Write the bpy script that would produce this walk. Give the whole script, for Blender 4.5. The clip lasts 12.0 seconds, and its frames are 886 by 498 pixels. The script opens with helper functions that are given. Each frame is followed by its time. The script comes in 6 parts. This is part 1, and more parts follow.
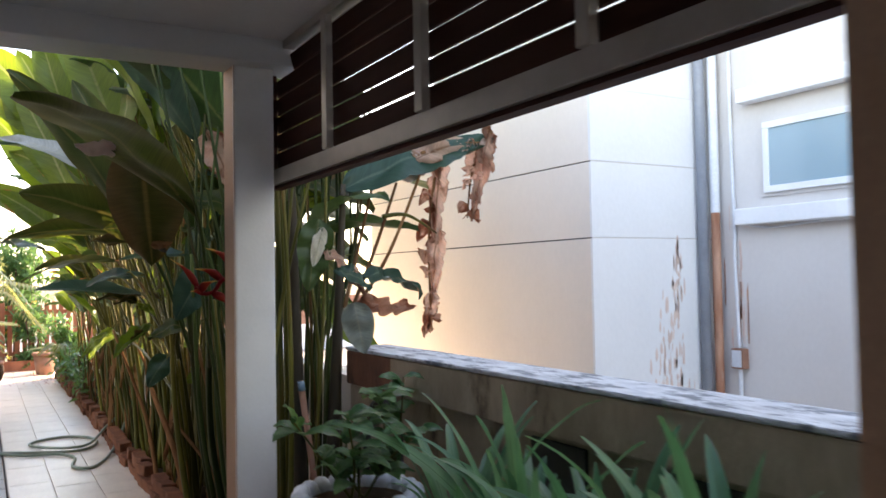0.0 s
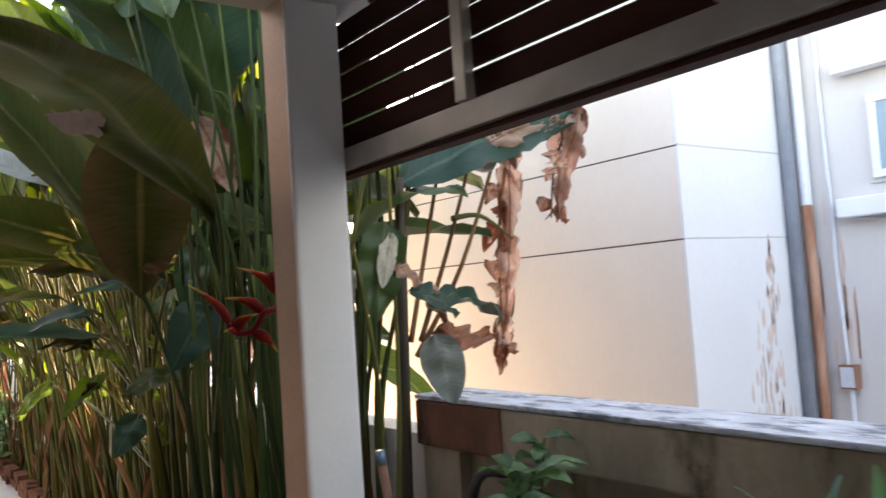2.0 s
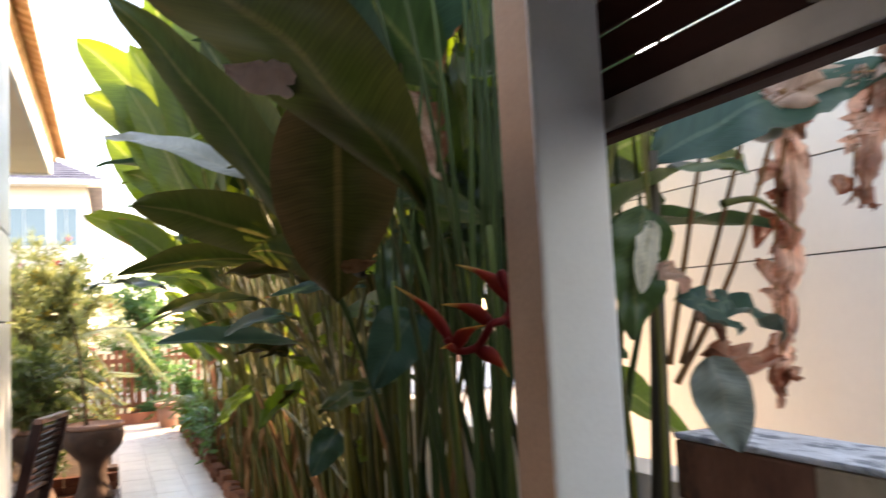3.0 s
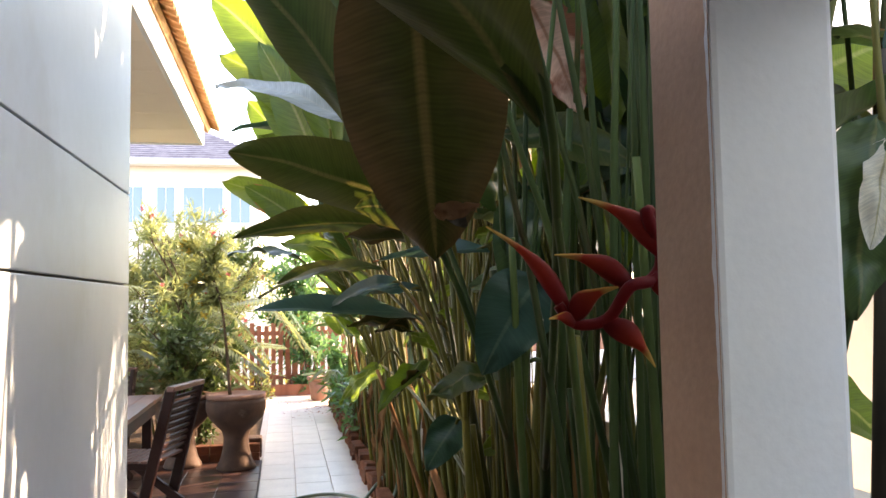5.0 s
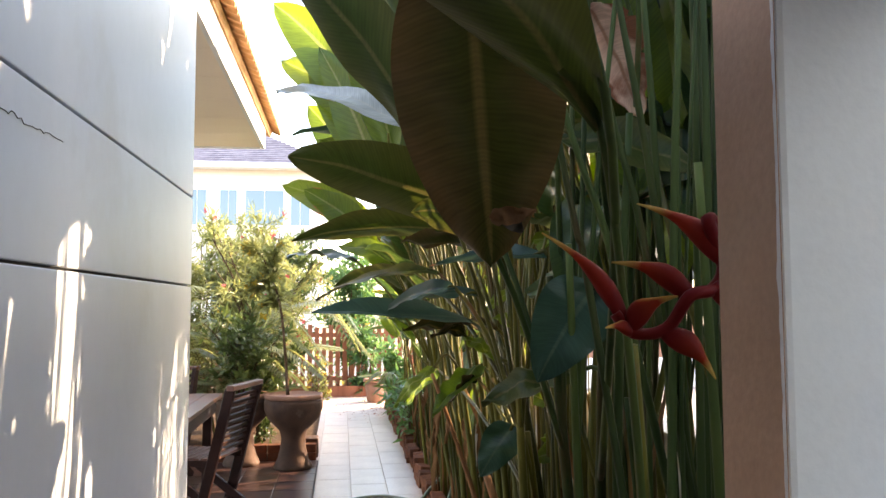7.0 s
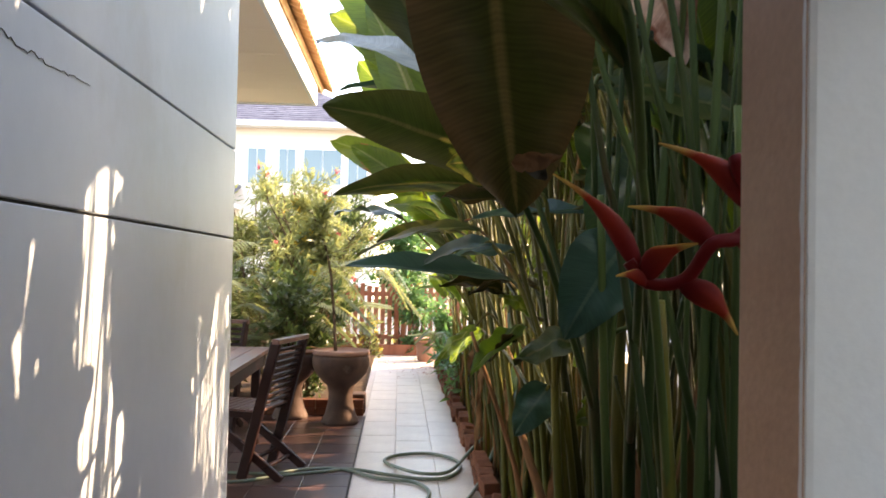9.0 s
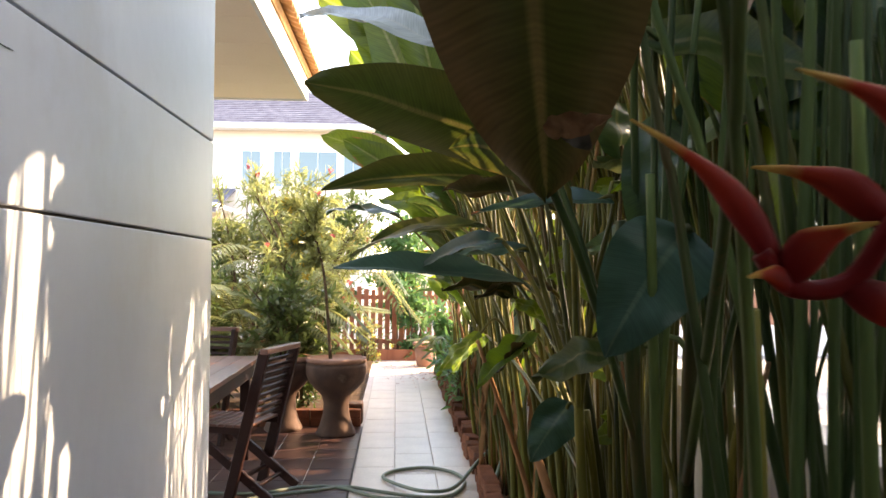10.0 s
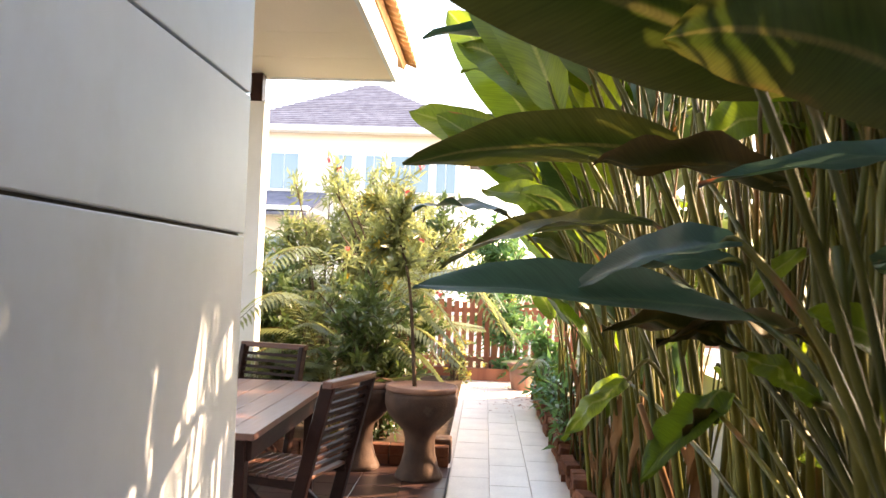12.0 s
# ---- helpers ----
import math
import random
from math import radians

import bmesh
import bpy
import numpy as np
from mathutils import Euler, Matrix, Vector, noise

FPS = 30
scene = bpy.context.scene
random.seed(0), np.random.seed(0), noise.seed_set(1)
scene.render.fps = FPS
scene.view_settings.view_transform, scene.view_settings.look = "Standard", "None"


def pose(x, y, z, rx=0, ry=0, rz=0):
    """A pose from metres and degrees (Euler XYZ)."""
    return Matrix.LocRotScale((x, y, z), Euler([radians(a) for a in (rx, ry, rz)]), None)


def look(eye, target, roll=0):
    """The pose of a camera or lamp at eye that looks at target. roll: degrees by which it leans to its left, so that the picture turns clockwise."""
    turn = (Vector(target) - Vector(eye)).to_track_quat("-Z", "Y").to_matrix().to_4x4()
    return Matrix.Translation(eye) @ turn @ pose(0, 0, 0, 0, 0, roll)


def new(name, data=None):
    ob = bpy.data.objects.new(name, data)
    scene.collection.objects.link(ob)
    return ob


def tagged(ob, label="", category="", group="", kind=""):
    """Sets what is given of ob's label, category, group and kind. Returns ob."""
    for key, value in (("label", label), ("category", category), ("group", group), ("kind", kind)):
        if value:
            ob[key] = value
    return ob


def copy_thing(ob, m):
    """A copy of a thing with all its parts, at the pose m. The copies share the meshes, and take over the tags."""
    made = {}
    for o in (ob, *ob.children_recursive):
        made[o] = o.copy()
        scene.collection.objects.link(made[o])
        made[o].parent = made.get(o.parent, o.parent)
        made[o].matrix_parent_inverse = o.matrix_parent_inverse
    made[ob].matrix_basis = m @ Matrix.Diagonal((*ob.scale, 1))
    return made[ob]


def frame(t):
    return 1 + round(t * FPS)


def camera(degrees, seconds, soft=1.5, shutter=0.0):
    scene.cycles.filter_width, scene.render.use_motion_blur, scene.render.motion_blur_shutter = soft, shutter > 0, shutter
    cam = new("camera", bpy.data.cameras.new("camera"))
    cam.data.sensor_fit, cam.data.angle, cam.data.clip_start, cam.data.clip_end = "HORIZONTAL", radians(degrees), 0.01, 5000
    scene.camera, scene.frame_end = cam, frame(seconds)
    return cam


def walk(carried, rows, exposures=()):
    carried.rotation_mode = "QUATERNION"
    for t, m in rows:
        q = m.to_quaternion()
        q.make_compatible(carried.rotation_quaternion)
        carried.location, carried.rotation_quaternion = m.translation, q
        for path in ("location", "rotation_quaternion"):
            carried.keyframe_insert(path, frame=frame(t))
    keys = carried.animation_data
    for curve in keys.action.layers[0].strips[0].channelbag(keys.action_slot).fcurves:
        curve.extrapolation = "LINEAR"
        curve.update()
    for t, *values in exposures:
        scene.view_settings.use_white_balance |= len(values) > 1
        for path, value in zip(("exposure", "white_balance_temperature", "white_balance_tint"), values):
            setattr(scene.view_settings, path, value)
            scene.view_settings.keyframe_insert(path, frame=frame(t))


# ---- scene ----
cam = camera(58.0, 12.0, shutter=0.5)
METRES, EYE, TILT, LEAN, TURN = 4.0, 1.434, 2.0, 1.0, -30.0
ROWS = [
    (0.0, 0.0, 0.0, 0.0, 0.0, 0.0, 0.0),
    (0.5, -0.049, 0.0504, -0.0024, -1.21, 1.04, 2.02),
    (1.0, -0.0917, 0.1003, -0.0045, -6.04, 1.33, 2.72),
    (1.5, -0.1196, 0.166, -0.0055, -7.17, 1.29, 2.66),
    (2.0, -0.1533, 0.2332, -0.0075, -5.93, 1.54, 2.54),
    (2.5, -0.1831, 0.3023, -0.0083, -3.91, 1.34, 2.57),
    (3.0, -0.191, 0.3749, -0.0085, 7.29, 2.42, 2.13),
    (5.0, -0.1921, 0.511, -0.025, 18.73, 1.56, 0.65),
    (5.5, -0.1878, 0.5087, -0.026, 20.24, 1.0, 0.28),
    (6.0, -0.1885, 0.5093, -0.0244, 21.67, 0.89, 0.11),
    (6.5, -0.1907, 0.5105, -0.0241, 22.55, 1.87, 0.1),
    (8.5, -0.1926, 0.5211, -0.0272, 23.59, 0.57, -0.79),
    (9.0, -0.1825, 0.5372, -0.0307, 26.9, -0.87, -1.15),
    (9.5, -0.2004, 0.5744, -0.032, 27.86, -1.46, -1.0),
    (10.0, -0.2284, 0.6181, -0.0348, 26.7, -0.73, -0.44),
    (10.5, -0.2532, 0.6783, -0.0315, 28.63, -0.51, -1.07),
    (11.0, -0.302, 0.7357, -0.0371, 33.99, -0.51, -2.18),
    (11.5, -0.3505, 0.7877, -0.0426, 33.41, -0.39, -2.12),
    (12.0, -0.3889, 0.8585, -0.0411, 33.14, -0.19, -1.87),
]
walk(cam, [(t, pose(0, 0, EYE, TILT, LEAN, TURN) @ pose(METRES * x, METRES * y, METRES * z, 90 + pitch, roll, yaw)) for t, x, y, z, yaw, pitch, roll in ROWS], exposures=[(0.0, 3.2, 8250.0, 18.0), (0.5, 3.2, 8250.0, 18.0), (1.5, 3.42, 8600.0, 19.0), (2.5, 3.36, 8500.0, 18.5), (3.2, 3.26, 8500.0, 18.0), (5.0, 3.42, 7950.0, 17.0), (8.5, 3.3, 8050.0, 17.0), (9.5, 3.2, 8200.0, 17.0), (10.5, 3.45, 8400.0, 18.0), (12.0, 3.4, 8450.0, 18.0)])

# ---- world, sun, exposure ----
SUN_AZ, SUN_EL = 67.0, 31.0          # from +y towards +x, above the horizon
world = bpy.data.worlds.new("world")
scene.world = world
world.use_nodes = True
wn = world.node_tree
sky = wn.nodes.new("ShaderNodeTexSky")
sky.sky_type, sky.sun_disc = "NISHITA", False
sky.sun_elevation, sky.sun_rotation = radians(SUN_EL), radians(SUN_AZ)
sky.air_density, sky.dust_density = 1.0, 1.2
wn.links.new(sky.outputs[0], wn.nodes["Background"].inputs[0])
wn.nodes["Background"].inputs[1].default_value = 0.15
sun = new("sun", bpy.data.lights.new("sun", "SUN"))
sun.data.energy, sun.data.angle, sun.data.color = 2.2, radians(0.6), (1.0, 0.84, 0.64)
sd = Vector((math.sin(radians(SUN_AZ)) * math.cos(radians(SUN_EL)), math.cos(radians(SUN_AZ)) * math.cos(radians(SUN_EL)), math.sin(radians(SUN_EL))))
sun.matrix_world = look(sd * 40, (0, 0, 0))

# ---- materials ----


def mat(name, c1, c2, rough=0.6, scale=6.0, fine=60.0, bump=0.15, metal=0.0, c3=None, spots=0.6, coat=0.0, stretch=(1, 1, 1), rand=0.0, grain=0.15):
    """Two-scale procedural surface: broad tone c1-c2, fine grain, stains c3 where broad noise passes spots."""
    m = bpy.data.materials.new(name)
    m.use_nodes = True
    nt = m.node_tree
    bs = nt.nodes["Principled BSDF"]
    tc = nt.nodes.new("ShaderNodeTexCoord")
    mp = nt.nodes.new("ShaderNodeMapping")
    mp.inputs["Scale"].default_value = stretch
    nt.links.new(tc.outputs["Object"], mp.inputs[0])
    n1 = nt.nodes.new("ShaderNodeTexNoise")
    n1.inputs["Scale"].default_value, n1.inputs["Detail"].default_value = scale, 6
    n2 = nt.nodes.new("ShaderNodeTexNoise")
    n2.inputs["Scale"].default_value, n2.inputs["Detail"].default_value = fine, 4
    nt.links.new(mp.outputs[0], n1.inputs["Vector"])
    nt.links.new(mp.outputs[0], n2.inputs["Vector"])
    r1 = nt.nodes.new("ShaderNodeValToRGB")
    r1.color_ramp.elements[0].position, r1.color_ramp.elements[1].position = 0.32, 0.68
    r1.color_ramp.elements[0].color, r1.color_ramp.elements[1].color = (*c1, 1), (*c2, 1)
    nt.links.new(n1.outputs[0], r1.inputs[0])
    col = r1.outputs[0]
    if c3:
        n3 = nt.nodes.new("ShaderNodeTexNoise")
        n3.inputs["Scale"].default_value, n3.inputs["Detail"].default_value = scale * 0.6, 9
        n3.inputs["Roughness"].default_value = 0.68
        mp3 = nt.nodes.new("ShaderNodeMapping")
        mp3.inputs["Location"].default_value, mp3.inputs["Scale"].default_value = (7.3, 1.9, 4.4), stretch
        nt.links.new(tc.outputs["Object"], mp3.inputs[0])
        nt.links.new(mp3.outputs[0], n3.inputs["Vector"])
        r3 = nt.nodes.new("ShaderNodeValToRGB")
        r3.color_ramp.elements[0].position, r3.color_ramp.elements[1].position = spots, min(1.0, spots + 0.09)
        nt.links.new(n3.outputs[0], r3.inputs[0])
        mx3 = nt.nodes.new("ShaderNodeMix")
        mx3.data_type = "RGBA"
        mx3.inputs[7].default_value = (*c3, 1)
        nt.links.new(r3.outputs[0], mx3.inputs[0])
        nt.links.new(col, mx3.inputs[6])
        col = mx3.outputs[2]
    hs = nt.nodes.new("ShaderNodeHueSaturation")
    mr = nt.nodes.new("ShaderNodeMapRange")
    mr.inputs[3].default_value, mr.inputs[4].default_value = 1 - grain, 1 + grain
    nt.links.new(n2.outputs[0], mr.inputs[0])
    val = mr.outputs[0]
    if rand:
        oi = nt.nodes.new("ShaderNodeObjectInfo")
        mr2 = nt.nodes.new("ShaderNodeMapRange")
        mr2.inputs[3].default_value, mr2.inputs[4].default_value = 1 - rand, 1 + rand
        nt.links.new(oi.outputs["Random"], mr2.inputs[0])
        mu = nt.nodes.new("ShaderNodeMath")
        mu.operation = "MULTIPLY"
        nt.links.new(val, mu.inputs[0])
        nt.links.new(mr2.outputs[0], mu.inputs[1])
        val = mu.outputs[0]
    nt.links.new(val, hs.inputs["Value"])
    nt.links.new(col, hs.inputs["Color"])
    nt.links.new(hs.outputs[0], bs.inputs["Base Color"])
    bs.inputs["Roughness"].default_value, bs.inputs["Metallic"].default_value = rough, metal
    bs.inputs["Coat Weight"].default_value = coat
    if bump:
        ad = nt.nodes.new("ShaderNodeMath")
        ad.operation = "ADD"
        nt.links.new(n1.outputs[0], ad.inputs[0])
        nt.links.new(n2.outputs[0], ad.inputs[1])
        bp = nt.nodes.new("ShaderNodeBump")
        bp.inputs["Strength"].default_value, bp.inputs["Distance"].default_value = bump, 0.01
        nt.links.new(ad.outputs[0], bp.inputs["Height"])
        nt.links.new(bp.outputs[0], bs.inputs["Normal"])
    return m


def leaf_mat(name, dark, light, rib, brown=(0.30, 0.13, 0.05), amount=0.72, trans=0.2, rough=0.38, veins=420.0, gloss=0.4, flush=None):
    """Broad leaf with midrib, side veins, brown patches; lets light through. UV: u across -1..1, v along 0..1."""
    m = bpy.data.materials.new(name)
    m.use_nodes = True
    nt = m.node_tree
    bs = nt.nodes["Principled BSDF"]
    out = nt.nodes["Material Output"]
    uv = nt.nodes.new("ShaderNodeUVMap")
    sp = nt.nodes.new("ShaderNodeSeparateXYZ")
    nt.links.new(uv.outputs[0], sp.inputs[0])

    def math_node(op, a, b=None):
        n = nt.nodes.new("ShaderNodeMath")
        n.operation = op
        for i, v in enumerate((a, b)):
            if v is None:
                continue
            if isinstance(v, (int, float)):
                n.inputs[i].default_value = v
            else:
                nt.links.new(v, n.inputs[i])
        return n.outputs[0]
    au = math_node("ABSOLUTE", sp.outputs[0])
    tc = nt.nodes.new("ShaderNodeTexCoord")
    n1 = nt.nodes.new("ShaderNodeTexNoise")
    n1.inputs["Scale"].default_value, n1.inputs["Detail"].default_value = 7, 6
    nt.links.new(tc.outputs["Object"], n1.inputs["Vector"])
    oi = nt.nodes.new("ShaderNodeObjectInfo")
    tone = math_node("ADD", math_node("MULTIPLY", n1.outputs[0], 0.6), math_node("MULTIPLY", oi.outputs["Random"], 0.55))
    ramp = nt.nodes.new("ShaderNodeValToRGB")
    ramp.color_ramp.elements[0].position, ramp.color_ramp.elements[1].position = 0.2, 0.85
    ramp.color_ramp.elements[0].color, ramp.color_ramp.elements[1].color = (*dark, 1), (*light, 1)
    nt.links.new(tone, ramp.inputs[0])
    wave = math_node("SINE", math_node("MULTIPLY", math_node("SUBTRACT", sp.outputs[1], math_node("MULTIPLY", au, 0.12)), veins))
    n2 = nt.nodes.new("ShaderNodeTexNoise")
    n2.inputs["Scale"].default_value, n2.inputs["Detail"].default_value = 3.2, 8
    mp = nt.nodes.new("ShaderNodeMapping")
    mp.inputs["Location"].default_value = (3.1, 8.2, 1.7)
    nt.links.new(tc.outputs["Object"], mp.inputs[0])
    nt.links.new(mp.outputs[0], n2.inputs["Vector"])
    edge = math_node("ADD", n2.outputs[0], math_node("MULTIPLY", math_node("POWER", au, 6.0), 0.10))
    br = nt.nodes.new("ShaderNodeValToRGB")
    br.color_ramp.elements[0].position, br.color_ramp.elements[1].position = amount, amount + 0.05
    nt.links.new(edge, br.inputs[0])
    mx = nt.nodes.new("ShaderNodeMix")
    mx.data_type = "RGBA"
    mx.inputs[7].default_value = (*brown, 1)
    nt.links.new(br.outputs[0], mx.inputs[0])
    nt.links.new(ramp.outputs[0], mx.inputs[6])
    rb = nt.nodes.new("ShaderNodeMapRange")
    rb.inputs[1].default_value, rb.inputs[2].default_value = 0.09, 0.03
    nt.links.new(au, rb.inputs[0])
    mx2 = nt.nodes.new("ShaderNodeMix")
    mx2.data_type = "RGBA"
    mx2.inputs[7].default_value = (*rib, 1)
    nt.links.new(rb.outputs[0], mx2.inputs[0])
    nt.links.new(mx.outputs[2], mx2.inputs[6])
    col = mx2.outputs[2]
    # sheen painted in: sides and patches mixed towards the flush colour
    if flush:
        n4 = nt.nodes.new("ShaderNodeTexNoise")
        n4.inputs["Scale"].default_value, n4.inputs["Detail"].default_value = 4.5, 5
        nt.links.new(mp.outputs[0], n4.inputs["Vector"])
        fl_r = nt.nodes.new("ShaderNodeMapRange")
        fl_r.inputs[1].default_value, fl_r.inputs[2].default_value = 0.68, 1.25
        nt.links.new(math_node("ADD", math_node("MULTIPLY", au, 0.75), n4.outputs[0]), fl_r.inputs[0])
        mx5 = nt.nodes.new("ShaderNodeMix")
        mx5.data_type = "RGBA"
        mx5.inputs[7].default_value = (*flush, 1)
        nt.links.new(fl_r.outputs[0], mx5.inputs[0])
        nt.links.new(col, mx5.inputs[6])
        col = mx5.outputs[2]
    streak = nt.nodes.new("ShaderNodeTexNoise")
    streak.inputs["Scale"].default_value, streak.inputs["Detail"].default_value = 1.0, 5
    cmb = nt.nodes.new("ShaderNodeCombineXYZ")
    nt.links.new(math_node("MULTIPLY", sp.outputs[0], 1.6), cmb.inputs[0])
    nt.links.new(math_node("MULTIPLY", math_node("SUBTRACT", sp.outputs[1], math_node("MULTIPLY", au, 0.12)), veins * 0.13), cmb.inputs[1])
    nt.links.new(oi.outputs["Random"], cmb.inputs[2])
    nt.links.new(cmb.outputs[0], streak.inputs["Vector"])
    hv = nt.nodes.new("ShaderNodeHueSaturation")
    nt.links.new(math_node("ADD", math_node("MULTIPLY", wave, 0.07), math_node("ADD", math_node("MULTIPLY", streak.outputs[0], 0.9), 0.55)), hv.inputs["Value"])
    nt.links.new(col, hv.inputs["Color"])
    col = hv.outputs[0]
    nt.links.new(col, bs.inputs["Base Color"])
    bs.inputs["Roughness"].default_value = rough
    bs.inputs["Specular IOR Level"].default_value = gloss
    bp = nt.nodes.new("ShaderNodeBump")
    bp.inputs["Strength"].default_value, bp.inputs["Distance"].default_value = 0.05, 0.002
    nt.links.new(math_node("ADD", wave, math_node("MULTIPLY", n1.outputs[0], 2.0)), bp.inputs["Height"])
    nt.links.new(bp.outputs[0], bs.inputs["Normal"])
    tr = nt.nodes.new("ShaderNodeBsdfTranslucent")
    hs = nt.nodes.new("ShaderNodeHueSaturation")
    hs.inputs["Hue"].default_value, hs.inputs["Saturation"].default_value, hs.inputs["Value"].default_value = 0.475, 1.1, 2.2
    nt.links.new(col, hs.inputs["Color"])
    nt.links.new(hs.outputs[0], tr.inputs[0])
    ms = nt.nodes.new("ShaderNodeMixShader")
    ms.inputs[0].default_value = trans
    nt.links.new(bs.outputs[0], ms.inputs[1])
    nt.links.new(tr.outputs[0], ms.inputs[2])
    nt.links.new(ms.outputs[0], out.inputs[0])
    return m


M_GREY = mat("grey_render", (0.455, 0.49, 0.535), (0.545, 0.575, 0.61), 0.42, 1.1, 18, 0.10, c3=(0.45, 0.47, 0.49), spots=0.60, stretch=(1, 1, 0.8), grain=0.04)
M_JOINT = mat("joint_dark", (0.05, 0.045, 0.04), (0.09, 0.08, 0.07), 0.9)
M_CREAM = mat("cream_column_paint", (0.78, 0.75, 0.715), (0.84, 0.81, 0.775), 0.5, 5, 90, 0.06, c3=(0.66, 0.62, 0.58), spots=0.68, grain=0.04)
M_TAN = mat("tan_bounce_tone", (0.47, 0.27, 0.165), (0.56, 0.335, 0.215), 0.55, 5, 90, 0.1, c3=(0.30, 0.17, 0.11), spots=0.66)
M_CEIL = mat("white_soffit_paint", (0.62, 0.60, 0.57), (0.70, 0.68, 0.65), 0.6, 2, 50, 0.06, grain=0.04)
M_LOUVRE = mat("brown_slat", (0.042, 0.012, 0.008), (0.066, 0.019, 0.012), 0.65, 8, 70, 0.15, stretch=(1, 0.1, 1))
M_METAL = mat("painted_steel", (0.38, 0.33, 0.28), (0.48, 0.42, 0.36), 0.35, 9, 90, 0.06, 0.25, c3=(0.3, 0.24, 0.18), spots=0.68, grain=0.04)
M_BWALL = mat("stained_concrete", (0.33, 0.245, 0.165), (0.50, 0.395, 0.285), 0.88, 4.5, 45, 0.5, c3=(0.11, 0.07, 0.045), spots=0.56, stretch=(1, 1, 0.5))
M_COPE = mat("lichen_coping", (0.50, 0.52, 0.55), (0.72, 0.74, 0.77), 0.9, 26, 90, 0.5, c3=(0.20, 0.215, 0.24), spots=0.50, stretch=(1, 0.4, 1))
M_BEIGE = mat("beige_facade", (0.76, 0.68, 0.60), (0.82, 0.74, 0.66), 0.7, 1.2, 40, 0.08, c3=(0.70, 0.61, 0.53), spots=0.7, stretch=(1, 1, 0.75), grain=0.04)
M_WHITE = mat("white_facade", (0.74, 0.73, 0.725), (0.80, 0.79, 0.785), 0.65, 1.5, 40, 0.08, c3=(0.75, 0.74, 0.73), spots=0.66, stretch=(1, 1, 0.75), grain=0.04)
M_PALE = mat("pale_facade", (0.64, 0.595, 0.56), (0.70, 0.655, 0.62), 0.65, 1.5, 40, 0.1, c3=(0.68, 0.66, 0.65), spots=0.66, stretch=(1, 1, 0.75), grain=0.04)
M_TRIM = mat("white_trim", (0.78, 0.78, 0.78), (0.85, 0.85, 0.85), 0.45, 6, 60, 0.05, grain=0.04)
M_RUST = mat("peeled_rust", (0.34, 0.13, 0.07), (0.55, 0.30, 0.20), 0.8, 14, 80, 0.4, c3=(0.62, 0.5, 0.42), spots=0.6, stretch=(1, 1, 0.25))
M_PEEL = mat("faded_peeled_paint", (0.66, 0.47, 0.385), (0.76, 0.61, 0.53), 0.8, 14, 80, 0.3, stretch=(1, 1, 0.25))
M_STAIN = mat("red_mould_concrete", (0.15, 0.055, 0.030), (0.29, 0.125, 0.07), 0.85, 6, 50, 0.4, c3=(0.05, 0.03, 0.02), spots=0.55, stretch=(1, 1, 0.5))
M_PVC = mat("pvc_pipe", (0.62, 0.63, 0.66), (0.72, 0.73, 0.75), 0.4, 5, 60, 0.04)
M_SOIL = mat("soil", (0.045, 0.028, 0.018), (0.09, 0.055, 0.034), 0.95, 8, 60, 0.8)
M_TILE = mat("cream_floor_tile", (0.66, 0.55, 0.47), (0.76, 0.65, 0.56), 0.36, 4, 70, 0.05, c3=(0.44, 0.33, 0.26), spots=0.62, rand=0.06)
M_BTILE = mat("brown_floor_tile", (0.055, 0.026, 0.022), (0.085, 0.042, 0.034), 0.34, 4, 70, 0.06, c3=(0.11, 0.075, 0.065), spots=0.66, rand=0.12)
M_GROUT = mat("grout", (0.60, 0.50, 0.43), (0.67, 0.565, 0.49), 0.9)
M_DGROUT = mat("dark_grout", (0.10, 0.065, 0.052), (0.15, 0.10, 0.08), 0.9)
M_BRICK = mat("red_brick", (0.12, 0.042, 0.024), (0.21, 0.080, 0.042), 0.9, 12, 90, 0.5, c3=(0.12, 0.06, 0.04), spots=0.6, rand=0.2)
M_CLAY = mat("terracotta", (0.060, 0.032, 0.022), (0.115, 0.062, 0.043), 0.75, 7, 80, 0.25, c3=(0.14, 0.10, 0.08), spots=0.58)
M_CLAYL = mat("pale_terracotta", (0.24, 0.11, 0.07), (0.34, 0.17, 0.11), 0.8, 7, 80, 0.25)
# teak with light in its colour: near-black shaded frames, lighter lit tops
M_WOOD = mat("dark_teak", (0.018, 0.007, 0.0055), (0.042, 0.016, 0.012), 0.5, 5, 60, 0.25, stretch=(1, 0.12, 1), rand=0.12)
M_WOODT = mat("lit_teak_top", (0.120, 0.044, 0.030), (0.20, 0.095, 0.068), 0.33, 5, 60, 0.25, stretch=(1, 0.12, 1), rand=0.1)
M_FENCE = mat("red_brown_fence", (0.24, 0.075, 0.040), (0.36, 0.13, 0.07), 0.7, 6, 60, 0.3, stretch=(1, 1, 0.15), rand=0.15)
M_ROOFC = mat("orange_roof_tile", (0.42, 0.20, 0.08), (0.58, 0.32, 0.14), 0.8, 8, 60, 0.3, rand=0.1)
M_SOFFIT = mat("cream_soffit_board", (0.88, 0.77, 0.66), (0.91, 0.81, 0.70), 0.6, 2, 50, 0.05, grain=0.04)
M_FARROOF = mat("slate_roof_tile", (0.085, 0.085, 0.115), (0.14, 0.14, 0.175), 0.7, 3, 20, 0.3, rand=0.1)
